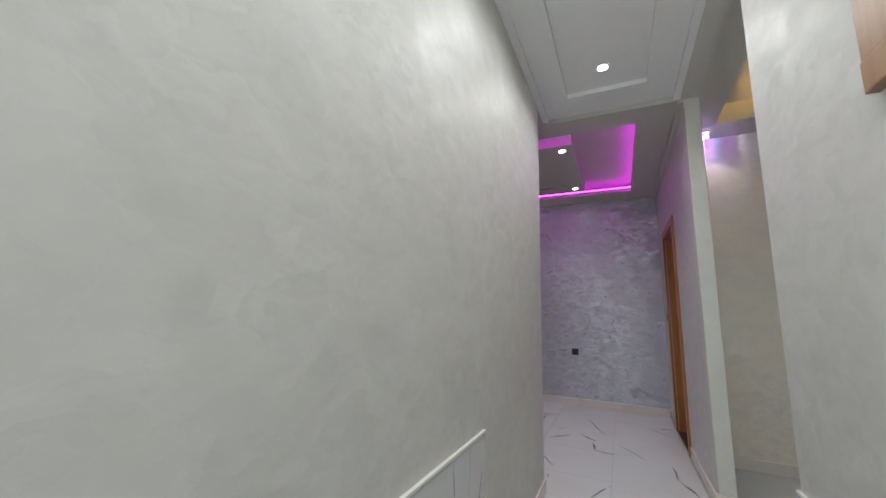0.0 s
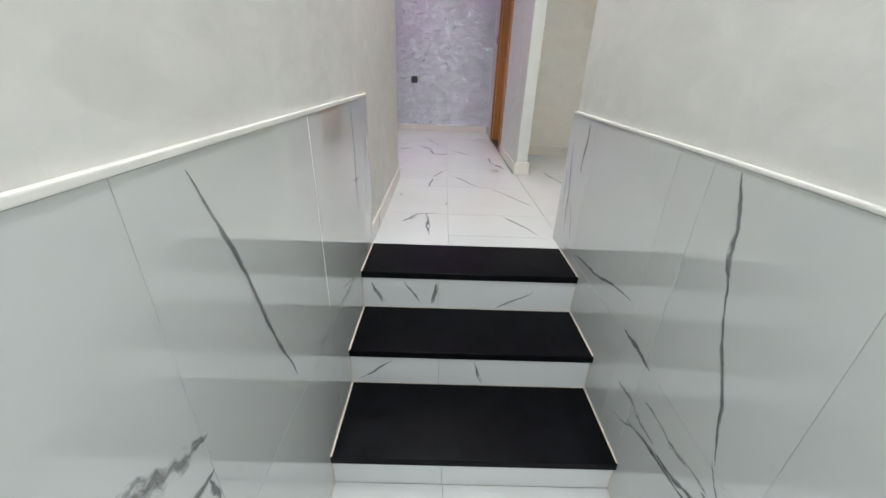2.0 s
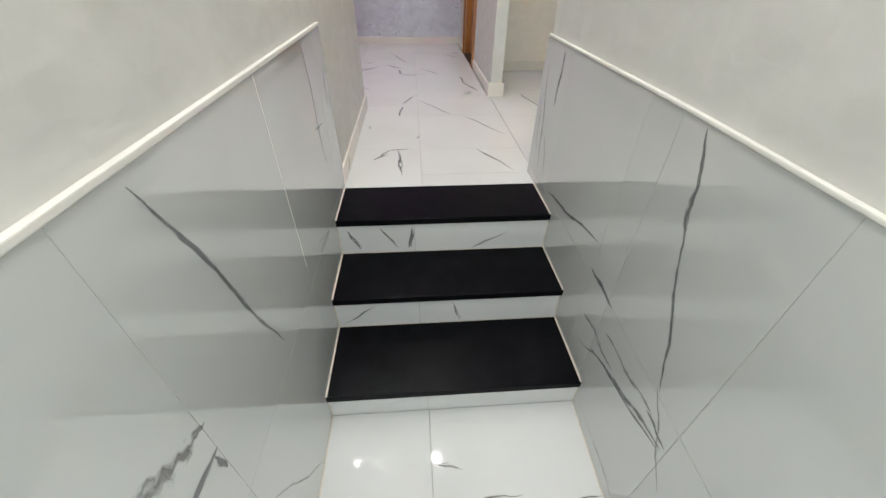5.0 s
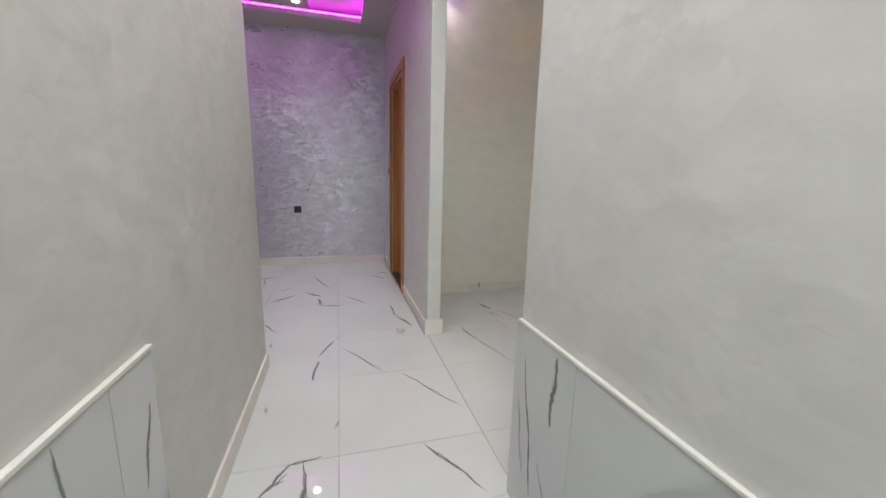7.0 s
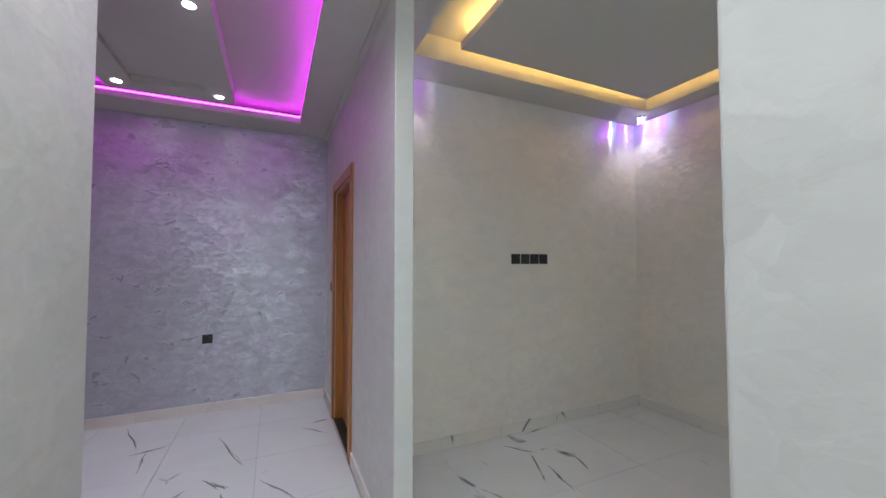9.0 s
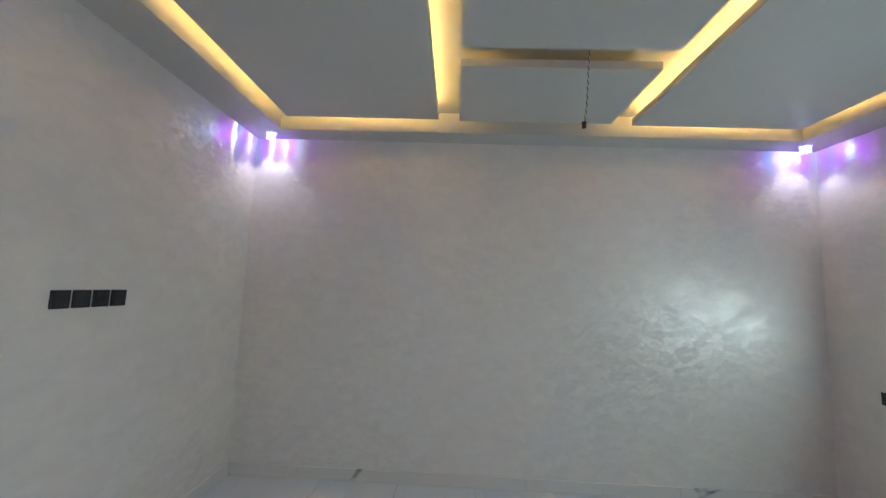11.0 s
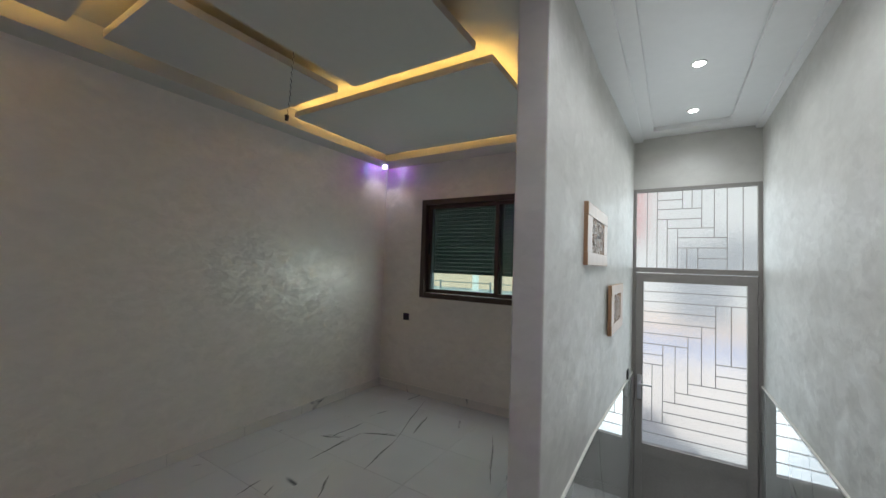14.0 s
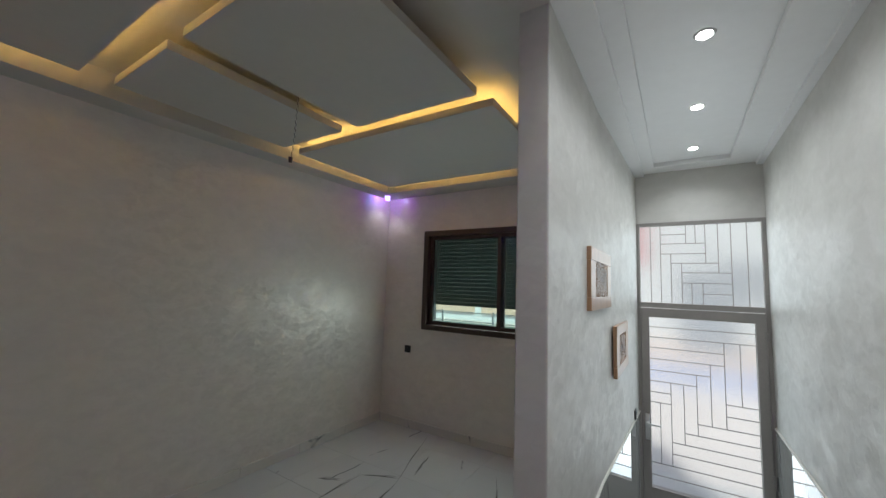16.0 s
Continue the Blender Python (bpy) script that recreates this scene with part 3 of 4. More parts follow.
child("lining", boxes((WH + 0.006, W + TH, DY0, DY0 + 0.03, 0, DZ), (WH + 0.006, W + TH, DY1 - 0.03, DY1, 0, DZ), (WH + 0.006, W + TH, DY0 + 0.03, DY1 - 0.03, DZ - 0.03, DZ)), M_DOORWOOD, hd)
leaf = child("leaf", boxes((WH + 0.07, WH + 0.11, DY0 + 0.033, DY1 - 0.033, 0.01, DZ - 0.033), bevel=0.003), M_DOORWOOD, hd)
child("threshold", boxes((WH - 0.004, W + TH, DY0, DY1, -0.01, 0.006)), M_DARK, hd, "dark stone threshold")
child("lock_plate", boxes((WH + 0.064, WH + 0.07, DY0 + 0.07, DY0 + 0.11, 0.95, 1.15)), M_BRASS, hd, "brass lock plate")
child("handle", boxes((WH + 0.03, WH + 0.064, DY0 + 0.08, DY0 + 0.095, 1.06, 1.075), (WH + 0.02, WH + 0.035, DY0 + 0.08, DY0 + 0.20, 1.06, 1.075), bevel=0.003), M_BRASS, hd, "brass lever handle")

# ---- front door ----
fd = thing("door_front", (0.468, FRONT, LAND), "taupe steel front door with reeded glass and a bar grille", "door", kind="structure")
Y0, Y1 = FRONT - 0.05, FRONT
FT, DT = 2.363, 1.595
EX = 0.936
child("frame", boxes((0.0, 0.028, Y0, Y1, LAND, FT), (EX - 0.028, EX, Y0, Y1, LAND, FT), (0.028, EX - 0.028, Y0, Y1, FT - 0.03, FT),
                     (0.028, EX - 0.028, Y0, Y1, DT - 0.005, DT + 0.04), bevel=0.003), M_STEEL, fd, "taupe steel door frame")
GX0, GX1, GZ0, GZ1 = 0.096, 0.844, 0.05, 1.505
fleaf = child("leaf", boxes((0.032, GX0, Y0, Y1 + 0.012, LAND + 0.02, DT - 0.01), (GX1, EX - 0.032, Y0, Y1 + 0.012, LAND + 0.02, DT - 0.01),
                            (GX0, GX1, Y0, Y1 + 0.012, GZ1, DT - 0.01), (GX0, GX1, Y0, Y1 + 0.012, GZ0 - 0.09, GZ0),
                            (GX0, GX1, Y0, Y1 + 0.012, LAND + 0.02, LAND + 0.09), (GX0, GX1, Y0 + 0.01, Y1 - 0.006, LAND + 0.09, GZ0 - 0.09)), M_STEEL, fd)
child("pane", boxes((GX0, GX1, Y0 + 0.026, Y0 + 0.030, GZ0, GZ1)), M_REED, fd, "reeded translucent glass").visible_shadow = False
child("transom_pane", boxes((0.028, EX - 0.028, Y0 + 0.026, Y0 + 0.030, DT + 0.04, FT - 0.03)), M_REED, fd, "reeded translucent glass").visible_shadow = False


def grille(name, runs, x0, x1, z0, z1, cols, rows, parent):
    """Bars on a grid: (u0, v0, u1, v1) in grid steps, u to the viewer's right seen from inside, v down."""
    for u0, v0, u1, v1 in runs:
        xa, xb = x1 - (x1 - x0) * u0 / cols, x1 - (x1 - x0) * u1 / cols
        za, zb = z1 - (z1 - z0) * v0 / rows, z1 - (z1 - z0) * v1 / rows
        xa, xb, za, zb = min(xa, xb), max(xa, xb), min(za, zb), max(za, zb)
        child(name, boxes((xa - 0.0028, xb + 0.0028, Y0 + 0.034, Y0 + 0.044, za - 0.0028, zb + 0.0028)), M_STEEL, parent)


# seen from inside, u runs 0..100 and v 0..100
grille("bar", ((0, 6, 100, 6), (0, 12.2, 100, 12.2), (0, 18.5, 72, 18.5), (0, 25.2, 72, 25.2), (0, 32, 59, 32), (0, 38.5, 46, 38.5), (0, 45, 21, 45), (0, 51, 21, 51),
               (0, 86, 100, 86), (0, 93, 100, 93), (72, 46, 100, 46), (72, 52.5, 100, 52.5), (46, 59.5, 100, 59.5), (33.5, 66, 100, 66), (21, 72.5, 100, 72.5), (21, 79, 100, 79),
               (72, 12.2, 72, 59.5), (86, 12.2, 86, 46), (59, 25.2, 59, 59.5), (46, 32, 46, 66), (33.5, 38.5, 33.5, 72.5), (21, 38.5, 21, 86), (10, 51, 10, 86)),
       GX0, GX1, GZ0, GZ1, 100, 100, fd)
grille("transom_bar", ((10, 0, 10, 100), (19, 0, 19, 100), (19, 12, 41, 12), (19, 24, 57, 24), (41, 0, 41, 24), (49, 0, 49, 24), (57, 0, 57, 49), (19, 37, 57, 37),
                       (28, 37, 28, 100), (28, 49, 67, 49), (37, 49, 37, 100), (67, 0, 67, 61), (37, 61, 77, 61), (37, 74, 77, 74), (77, 0, 77, 100), (89, 0, 89, 100),
                       (45, 74, 45, 100), (54, 74, 54, 100), (54, 87, 77, 87)), 0.028, EX - 0.028, DT + 0.04, FT - 0.03, 100, 100, fd)
child("handle_plate", boxes((EX - 0.085, EX - 0.05, Y1 + 0.012, Y1 + 0.022, 0.44, 0.66), bevel=0.004), M_CHROME, fd, "brushed steel handle plate")
child("handle", boxes((EX - 0.078, EX - 0.062, Y1 + 0.022, Y1 + 0.065, 0.575, 0.59), (EX - 0.17, EX - 0.062, Y1 + 0.052, Y1 + 0.066, 0.575, 0.59), bevel=0.004), M_CHROME, fd, "steel lever handle")
for z in (1.38, 0.32, -0.30):
    child("hinge", drum(0.011, 0.10, 12, at=(0.028, Y1 + 0.016, z)), M_STEEL, fd)

# ---- sliding window ----
win = thing("window_1", ((WX0 + WX1) / 2, WIN, WZ0), "brown aluminium sliding window with a half-lowered green shutter", "window", kind="structure")
F = 0.045
child("frame", boxes((WX0 - 0.02, WX0 + F, WIN - 0.10, WIN + 0.02, WZ0 - 0.02, WZ1 + 0.02), (WX1 - F, WX1 + 0.02, WIN - 0.10, WIN + 0.02, WZ0 - 0.02, WZ1 + 0.02),
                     (WX0 + F, WX1 - F, WIN - 0.10, WIN + 0.02, WZ1 - F, WZ1 + 0.02), (WX0 + F, WX1 - F, WIN - 0.10, WIN + 0.02, WZ0 - 0.02, WZ0 + F), bevel=0.004), M_BRONZE, win, "brown aluminium frame")
MX = 2.26
for x0, x1, y in ((WX0 + F, MX + 0.035, WIN - 0.035), (MX - 0.035, WX1 - F, WIN - 0.075)):
    s = 0.042
    child("sash", boxes((x0, x0 + s, y, y + 0.03, WZ0 + F, WZ1 - F), (x1 - s, x1, y, y + 0.03, WZ0 + F, WZ1 - F), (x0 + s, x1 - s, y, y + 0.03, WZ0 + F, WZ0 + F + s),
                        (x0 + s, x1 - s, y, y + 0.03, WZ1 - F - s, WZ1 - F), bevel=0.003), M_BRONZE, win, "brown aluminium sash")
    child("pane", boxes((x0 + s, x1 - s, y + 0.012, y + 0.017, WZ0 + F + s, WZ1 - F - s)), M_GLASS, win, "clear green-tinted glass").visible_shadow = False
child("latch", boxes((WX1 - F - 0.035, WX1 - F - 0.015, WIN - 0.045, WIN - 0.03, 1.72, 1.86), bevel=0.004), M_BLACK, win, "black latch")
shutter = child("shutter_rail", boxes((WX0 + 0.01, WX0 + 0.05, WIN - 0.20, WIN - 0.15, WZ0, WZ1), (WX1 - 0.05, WX1 - 0.01, WIN - 0.20, WIN - 0.15, WZ0, WZ1)), M_CEIL_SHADE, win, "white shutter guide")
SB = 1.485
n_slat = 19
pitch = (WZ1 - SB) / n_slat
rng = random.Random(5)
for i in range(n_slat):
    z0 = SB + i * pitch
    bm = boxes((WX0 + 0.05, WX1 - 0.05, WIN - 0.187, WIN - 0.173, z0 + 0.0017, z0 + pitch), bevel=0.006, seg=2)
    x = WX0 + 0.05
    while x < WX1 - 0.08:
        block(bm, x, x + 0.020, WIN - 0.182, WIN - 0.178, z0, z0 + 0.0017)
        x += 0.040
    child("shutter_slat", bm, M_SHUTTER, win, "dark green shutter slat")

# ---- electrical plates ----


def plate(name, at, axis, label, category, gangs=1, group=""):
    """Square black plates with a rocker or a socket each, spaced in a row along x (or y)."""
    ob = thing(name, at, label, category, group)
    for g in range(gangs):
        off = (g - (gangs - 1) / 2) * 0.099
        hs = 0.043
        if axis == "y-":
            f = boxes((off - hs, off + hs, -0.010, 0, -hs, hs), bevel=0.003)
            k = boxes((off - 0.03, off + 0.03, -0.014, -0.010, -0.03, 0.03), bevel=0.002)
            h = drum(0.018, 0.003, 20, at=(off, -0.0155, 0), axis="y")
        elif axis == "y+":
            f = boxes((off - hs, off + hs, 0, 0.010, -hs, hs), bevel=0.003)
            k = boxes((off - 0.03, off + 0.03, 0.010, 0.014, -0.03, 0.03), bevel=0.002)
            h = drum(0.018, 0.003, 20, at=(off, 0.0155, 0), axis="y")
        else:
            f = boxes((-0.010, 0, off - hs, off + hs, -hs, hs), bevel=0.003)
            k = boxes((-0.014, -0.010, off - 0.03, off + 0.03, -0.03, 0.03), bevel=0.002)
            h = drum(0.018, 0.003, 20, at=(-0.0155, off, 0), axis="x")
        part("faceplate", f, M_BLACK, ob)
        part("rocker", k, M_DARK, ob)
        if category == "socket" or g == 2:
            part("socket_insert", h, M_BLACK, ob)
        else:
            h.free()
    return ob


plate("light_switch", (2.536, BACK, 1.463), "y-", "row of four black square switches on plaster", "switch", 4)
plate("wall_socket", (-0.069, END, 0.70), "y-", "black square socket low on the silver wall", "socket")
plate("wall_socket", (3.48, WIN, 0.925), "y+", "black square socket beside the window", "socket")
plate("light_switch", (right_face(-2.19), -2.19, 0.70), "x-", "black switch beside the front door", "switch")
plate("light_switch", (WH, 3.62, 1.20), "x-", "black switch beside the wooden door", "switch")


# ---- carved wooden wall frames ----
def carved_frame(y0, y1, z0, z1):
    ob = thing("carved_frame", (right_face((y0 + y1) / 2) + 0.004, (y0 + y1) / 2, (z0 + z1) / 2), "pale wooden wall frame with a carved filigree panel", "wall frame", "carved frames")
    hw, hh = (y1 - y0) / 2, (z1 - z0) / 2
    r = 0.068
    part("top_rail", boxes((-0.026, 0, -hw, hw, hh - r, hh), bevel=0.004), M_FRAMEWOOD, ob)
    part("bottom_rail", boxes((-0.026, 0, -hw, hw, -hh, -hh + r), bevel=0.004), M_FRAMEWOOD, ob)
    part("stile", boxes((-0.024, 0, -hw + 0.002, -hw + 0.13, -hh + r, hh - r), bevel=0.003), M_FRAMEWOOD, ob)
    part("stile", boxes((-0.024, 0, hw - 0.13, hw - 0.002, -hh + r, hh - r), bevel=0.003), M_FRAMEWOOD, ob)
    part("panel", boxes((-0.017, 0, -hw + 0.13, hw - 0.13, -hh + r, hh - r)), M_FRAMEWOOD, ob, "recessed wooden panel")
    pw, ph = hw - 0.150, hh - r - 0.014
    bm, slots = bmesh.new(), bmesh.new()
    n = 10
    for i in range(4):
        for j in range(4):
            for su, sv in ((1, 1), (-1, 1), (1, -1), (-1, -1)):
                cu, cv = su * (i + 0.45) * pw / 4, sv * (j + 0.45) * ph / 4
                ang = su * sv * (0.7 + 0.9 * ((i * 3 + j * 5) % 4))
                ru, rv, wide = pw / 4.6, ph / 8.0, 0.0042
                ring = []
                for k in range(n):
                    a = 2 * math.pi * k / n
                    corner = []
                    for grow, x in ((wide, -0.0168), (wide, -0.0215), (-wide, -0.0215), (-wide, -0.0168)):
                        u, v = (ru + grow) * math.cos(a), (rv + grow) * math.sin(a) * (1 + 0.35 * math.cos(a))
                        corner.append(bm.verts.new((x, cu + u * math.cos(ang) - v * math.sin(ang), cv + u * math.sin(ang) + v * math.cos(ang))))
                    ring.append(corner)
                turn = Matrix.Translation((-0.0172, cu, cv)) @ Matrix.Rotation(ang, 4, "X") @ Matrix.Diagonal((0.0006, ru * 0.62, rv * 0.5, 1))
                bmesh.ops.create_cube(slots, size=1.5, matrix=turn)
                for k in range(n):
                    p, q = ring[k], ring[(k + 1) % n]
                    for e in range(4):
                        bm.faces.new((p[e], q[e], q[(e + 1) % 4], p[(e + 1) % 4]))
    part("pierced_carving", bm, M_FRAMEWOOD, ob, "carved leaf tracery")
    part("slots", slots, M_AMBER, ob, "dark pierced slots glowing faintly amber")
    return ob


carved_frame(-1.18, -0.53, 1.625, 1.95)
carved_frame(-1.84, -1.22, 1.17, 1.50)


# ---- ceiling spots ----
def ceiling_spot(x, y, z, energy, cone=150):
    ob = thing("ceiling_spot", (x, y, z), "round white recessed ceiling spot, lit", "spotlight", "ceiling spots")
    part("rim", drum(0.036, 0.004, 32, 0.043, (0, 0, -0.002)), M_CEIL_LIT, ob, "white rim", True)
    part("lens", drum(0.031, 0.003, 32, at=(0, 0, -0.0045)), M_SPOT, ob, "glowing lens")
    lamp("spot_light", "SPOT", (x, y, z - 0.015), energy, (0.96, 0.97, 1.0), (x, y + 0.001, z - 2), soft=0.035, cone=cone)


for y in (-1.99, -1.22, -0.465, 0.29, 1.03):
    ceiling_spot(0.49, y, CZ + 0.035, 28)
for y in (2.19, 3.41):
    ceiling_spot(0.065, y, 2.82, 19, 110)
    ceiling_spot(-0.61, y, 2.82, 19, 110)


# ---- crystal corner lamps ----
def corner_lamp(x, y):
    ob = thing("crystal_lamp", (x, y, SZ), "small crystal ceiling lamp with purple and clear facets, lit", "ceiling lamp", "corner lamps")
    part("base", drum(0.045, 0.010, 28, at=(0, 0, -0.005)), M_CHROME, ob, "chrome base", True)
    part("core", drum(0.022, 0.004, 16, at=(0, 0, -0.012)), M_CRYSTAL, ob, "glowing core")
    n = 20
    rnd = random.Random(17)
    for i in range(n):
        a = 2 * math.pi * (i + rnd.uniform(-0.2, 0.2)) / n
        w, low = rnd.uniform(0.0044, 0.0056), rnd.uniform(0.048, 0.060)
        bm = boxes((0.030, 0.036, -w, w, -low, -0.006), bevel=0.001, seg=1)
        bmesh.ops.transform(bm, matrix=Matrix.Rotation(a, 4, "Z"), verts=bm.verts)
        part("crystal", bm, (M_PURPLE, M_CLEARC, M_PURPLE, M_BLUEC)[i % 4], ob)
    lamp("crystal_light", "POINT", (x, y, SZ - 0.016), 6.5, (0.88, 0.80, 1.0), soft=0.0012)


for x, y in ((3.745, 2.30), (3.755, -2.15), (1.28, 2.33), (1.28, -2.15)):
    corner_lamp(x, y)

# ---- hanging cable ----
hc = thing("hanging_cable", (2.70, -0.03, 2.93), "thin twisted black and white cable with a bare lamp holder", "cable")
for name, turn, mat in (("wire", 0.0, M_BLACK), ("wire", math.pi, M_RAIL)):
    cu = bpy.data.curves.new("cable", "CURVE")
    cu.dimensions, cu.bevel_depth, cu.bevel_resolution = "3D", 0.0022, 1
    sp = cu.splines.new("POLY")
    n = 90
    sp.points.add(n)
    for i in range(n + 1):
        f = i / n
        a = turn + f * 2 * math.pi * 11
        sp.points[i].co = (0.006 * math.sin(f * 5) + 0.0024 * math.cos(a), 0.035 * f * f + 0.006 * math.sin(f * 4) * (1 - f) + 0.0024 * math.sin(a), 0.05 - 0.47 * f, 1)
    cu.materials.append(mat)
    tmp = new("wire_tmp", cu)
    me = bpy.data.meshes.new_from_object(tmp.evaluated_get(bpy.context.evaluated_depsgraph_get()))
    bpy.data.objects.remove(tmp)
    wire = new(name, me)
    wire.parent = hc
part("lamp_holder", drum(0.011, 0.034, 16, 0.014, (-0.004, 0.035, -0.435)), M_BLACK, hc, "black lamp holder", True)

# ---- outside ----
setting("ground", boxes((-150, 150, -300, FRONT - 0.12, LAND - 0.30, LAND - 0.16)), M_PAVE, "pale paved street outside", "ground")
setting("porch", boxes((-0.6, W + 3.4, -4.3, FRONT - 0.15, LAND - 0.16, LAND - 0.03)), M_TILE, "white marble porch slab", "porch")
hs = thing("house", (1.5, -13, LAND - 0.16), "cream house across the street with an orange band", "house")
child("wall", boxes((-8, 34, -16, -11, LAND - 0.16, 6.0)), M_CREAM, hs, "cream rendered wall")
for x in range(3, 33, 2):
    child("band_panel", boxes((x, x + 1.7, -11.0, -10.93, 0.72, 1.35)), M_ORANGE, hs, "orange rendered panel")
child("plinth", boxes((-8, 34, -11.0, -10.95, LAND - 0.16, 0.45)), M_PEACH, hs, "pale peach plinth")
child("roof", boxes((-8.3, 34.3, -16.2, -10.7, 6.0, 6.2)), M_PEACH, hs, "peach parapet")
for x in (-5, -1.6, 4.2, 8):
    wd = child("window", boxes((x, x + 1.2, -11.0, -10.94, 1.5, 2.6)), M_GREY, hs, "grey-shuttered window")
    for fx in (x - 0.05, x + 0.57, x + 1.2):
        part("window_frame", boxes((fx - hs.location.x, fx + 0.06 - hs.location.x, -10.95 + 13, -10.90 + 13, 1.5 - hs.location.z, 2.6 - hs.location.z)), M_CEIL_SHADE, wd)
child("gate", boxes((-0.7, 0.56, -11.0, -10.93, 0.2, 2.3)), M_GREY, hs, "grey metal shutter")
setting("kerb", boxes((-40, 40, -10.7, -10.3, LAND - 0.16, -0.20), bevel=0.03), M_KERB, "pale blue painted kerb across the street", "kerb")
child("upper_wall", boxes((1.38, 2.9, -11.0, -10.92, 2.55, 6.0)), M_PINKR, hs, "pink rendered upper wall")
setting("wall_garden", boxes((1.3, 4.6, -4.3, -4.15, LAND - 0.16, 1.10)), M_YELLOW, "pale yellow garden wall outside the window", "wall")
rail = thing("porch_railing", (2.3, -3.5, LAND - 0.03), "pale metal railing on the porch edge", "railing")
for z in (0.55, 0.80, 1.05, 1.20, 1.33):
    child("rail", boxes((1.15, 4.2, -3.515, -3.495, z, z + 0.012)), M_RAIL, rail)
for x in (1.15, 2.0, 2.85, 3.7):
    child("post", boxes((x, x + 0.014, -3.52, -3.49, LAND - 0.03, 1.36)), M_RAIL, rail)

# ---- scrap of paper on the hall floor ----
bm = bmesh.new()
bmesh.ops.create_grid(bm, x_segments=6, y_segments=6, size=0.03)
rng = random.Random(3)
for v in bm.verts:
    v.co.z = 0.004 + rng.random() * 0.016
    v.co.x += rng.uniform(-0.006, 0.006)
    v.co.y *= 0.7
bmesh.ops.solidify(bm, geom=list(bm.faces), thickness=0.0008)
scrap = tagged(part("paper_scrap", bm, M_CEIL_SHADE), "small crumpled scrap of white paper on the floor", "litter")
scrap.location = (0.847, 1.645, 0.001)

# ---- floor tiles, last ----
T = 0.62
XJ, YJ = 0.405, 0.466
shared = {}


def tile(parent, x0, x1, y0, y1, z, mat):
    w, d = round(x1 - x0 - 0.0024, 4), round(y1 - y0 - 0.0024, 4)
    if w < 0.01 or d < 0.01:
        return
    if (w, d) not in shared:
        bm = boxes((-w / 2, w / 2, -d / 2, d / 2, -0.010, 0), bevel=0.0008, seg=1)
        shared[(w, d)] = mesh_of("tile", bm, mat)
    ob = new("tile", shared[(w, d)])
    ob.location = ((x0 + x1) / 2, (y0 + y1) / 2, z)
    ob.parent = parent


floor = thing("floor", (0, 0, 0), "polished white marble floor tiles with grey veins", "floor", kind="structure")
REGIONS = ((0, W, 0.0, PART), (0, EAST, PART, LEFT_END), (WEST, EAST, LEFT_END, PIL), (WEST, W, PIL, END), (W + TH, EAST, PIL, BACK), (W + TH, EAST, WIN, PART))


def cover(x0, x1, y0, y1):
    i0, j0 = math.floor((x0 - XJ) / T), math.floor((y0 - YJ) / T)
    i1, j1 = math.ceil((x1 - XJ) / T), math.ceil((y1 - YJ) / T)
    return [(i, j) for i in range(i0, i1) for j in range(j0, j1)]


cells = {}
for x0, x1, y0, y1 in REGIONS:
    for i, j in cover(x0, x1, y0, y1):
        a = (max(x0, XJ + i * T), min(x1, XJ + (i + 1) * T), max(y0, YJ + j * T), min(y1, YJ + (j + 1) * T))
        if a[1] - a[0] > 0.001 and a[3] - a[2] > 0.001:
            cells.setdefault((i, j), []).append(a)
for key, rects in cells.items():
    merged = True
    while merged:
        merged = False
        for p in range(len(rects)):
            for q in range(p + 1, len(rects)):
                a, b = rects[p], rects[q]
                if abs(a[0] - b[0]) < 1e-6 and abs(a[1] - b[1]) < 1e-6 and (abs(a[3] - b[2]) < 1e-6 or abs(b[3] - a[2]) < 1e-6):
                    rects[p] = (a[0], a[1], min(a[2], b[2]), max(a[3], b[3]))
                    rects.pop(q)
                    merged = True
                    break
            if merged:
                break
    for a in rects:
        tile(floor, *a, 0.0, M_TILE)
landing = thing("landing_floor", (0, 0, 0), "polished white marble landing tiles", "floor", kind="structure")
for y0, y1 in ((-1.433, -0.925), (-2.05, -1.433), (FRONT - 0.14, -2.05)):
    tile(landing, 0.012, 0.395, y0, y1, LAND, M_TILE)
    tile(landing, 0.395, 0.988, y0, y1, LAND, M_TILE)


for x in (0.010, W - 0.014):
    child("edge_joint", tapered(boxes((x, x + 0.004, FRONT, -0.9, LAND, LAND + 0.0015))) if x > 0.5 else boxes((x, x + 0.004, FRONT, -0.925, LAND, LAND + 0.0015)),
          M_SEALANT, landing, "stained brown edge joint")


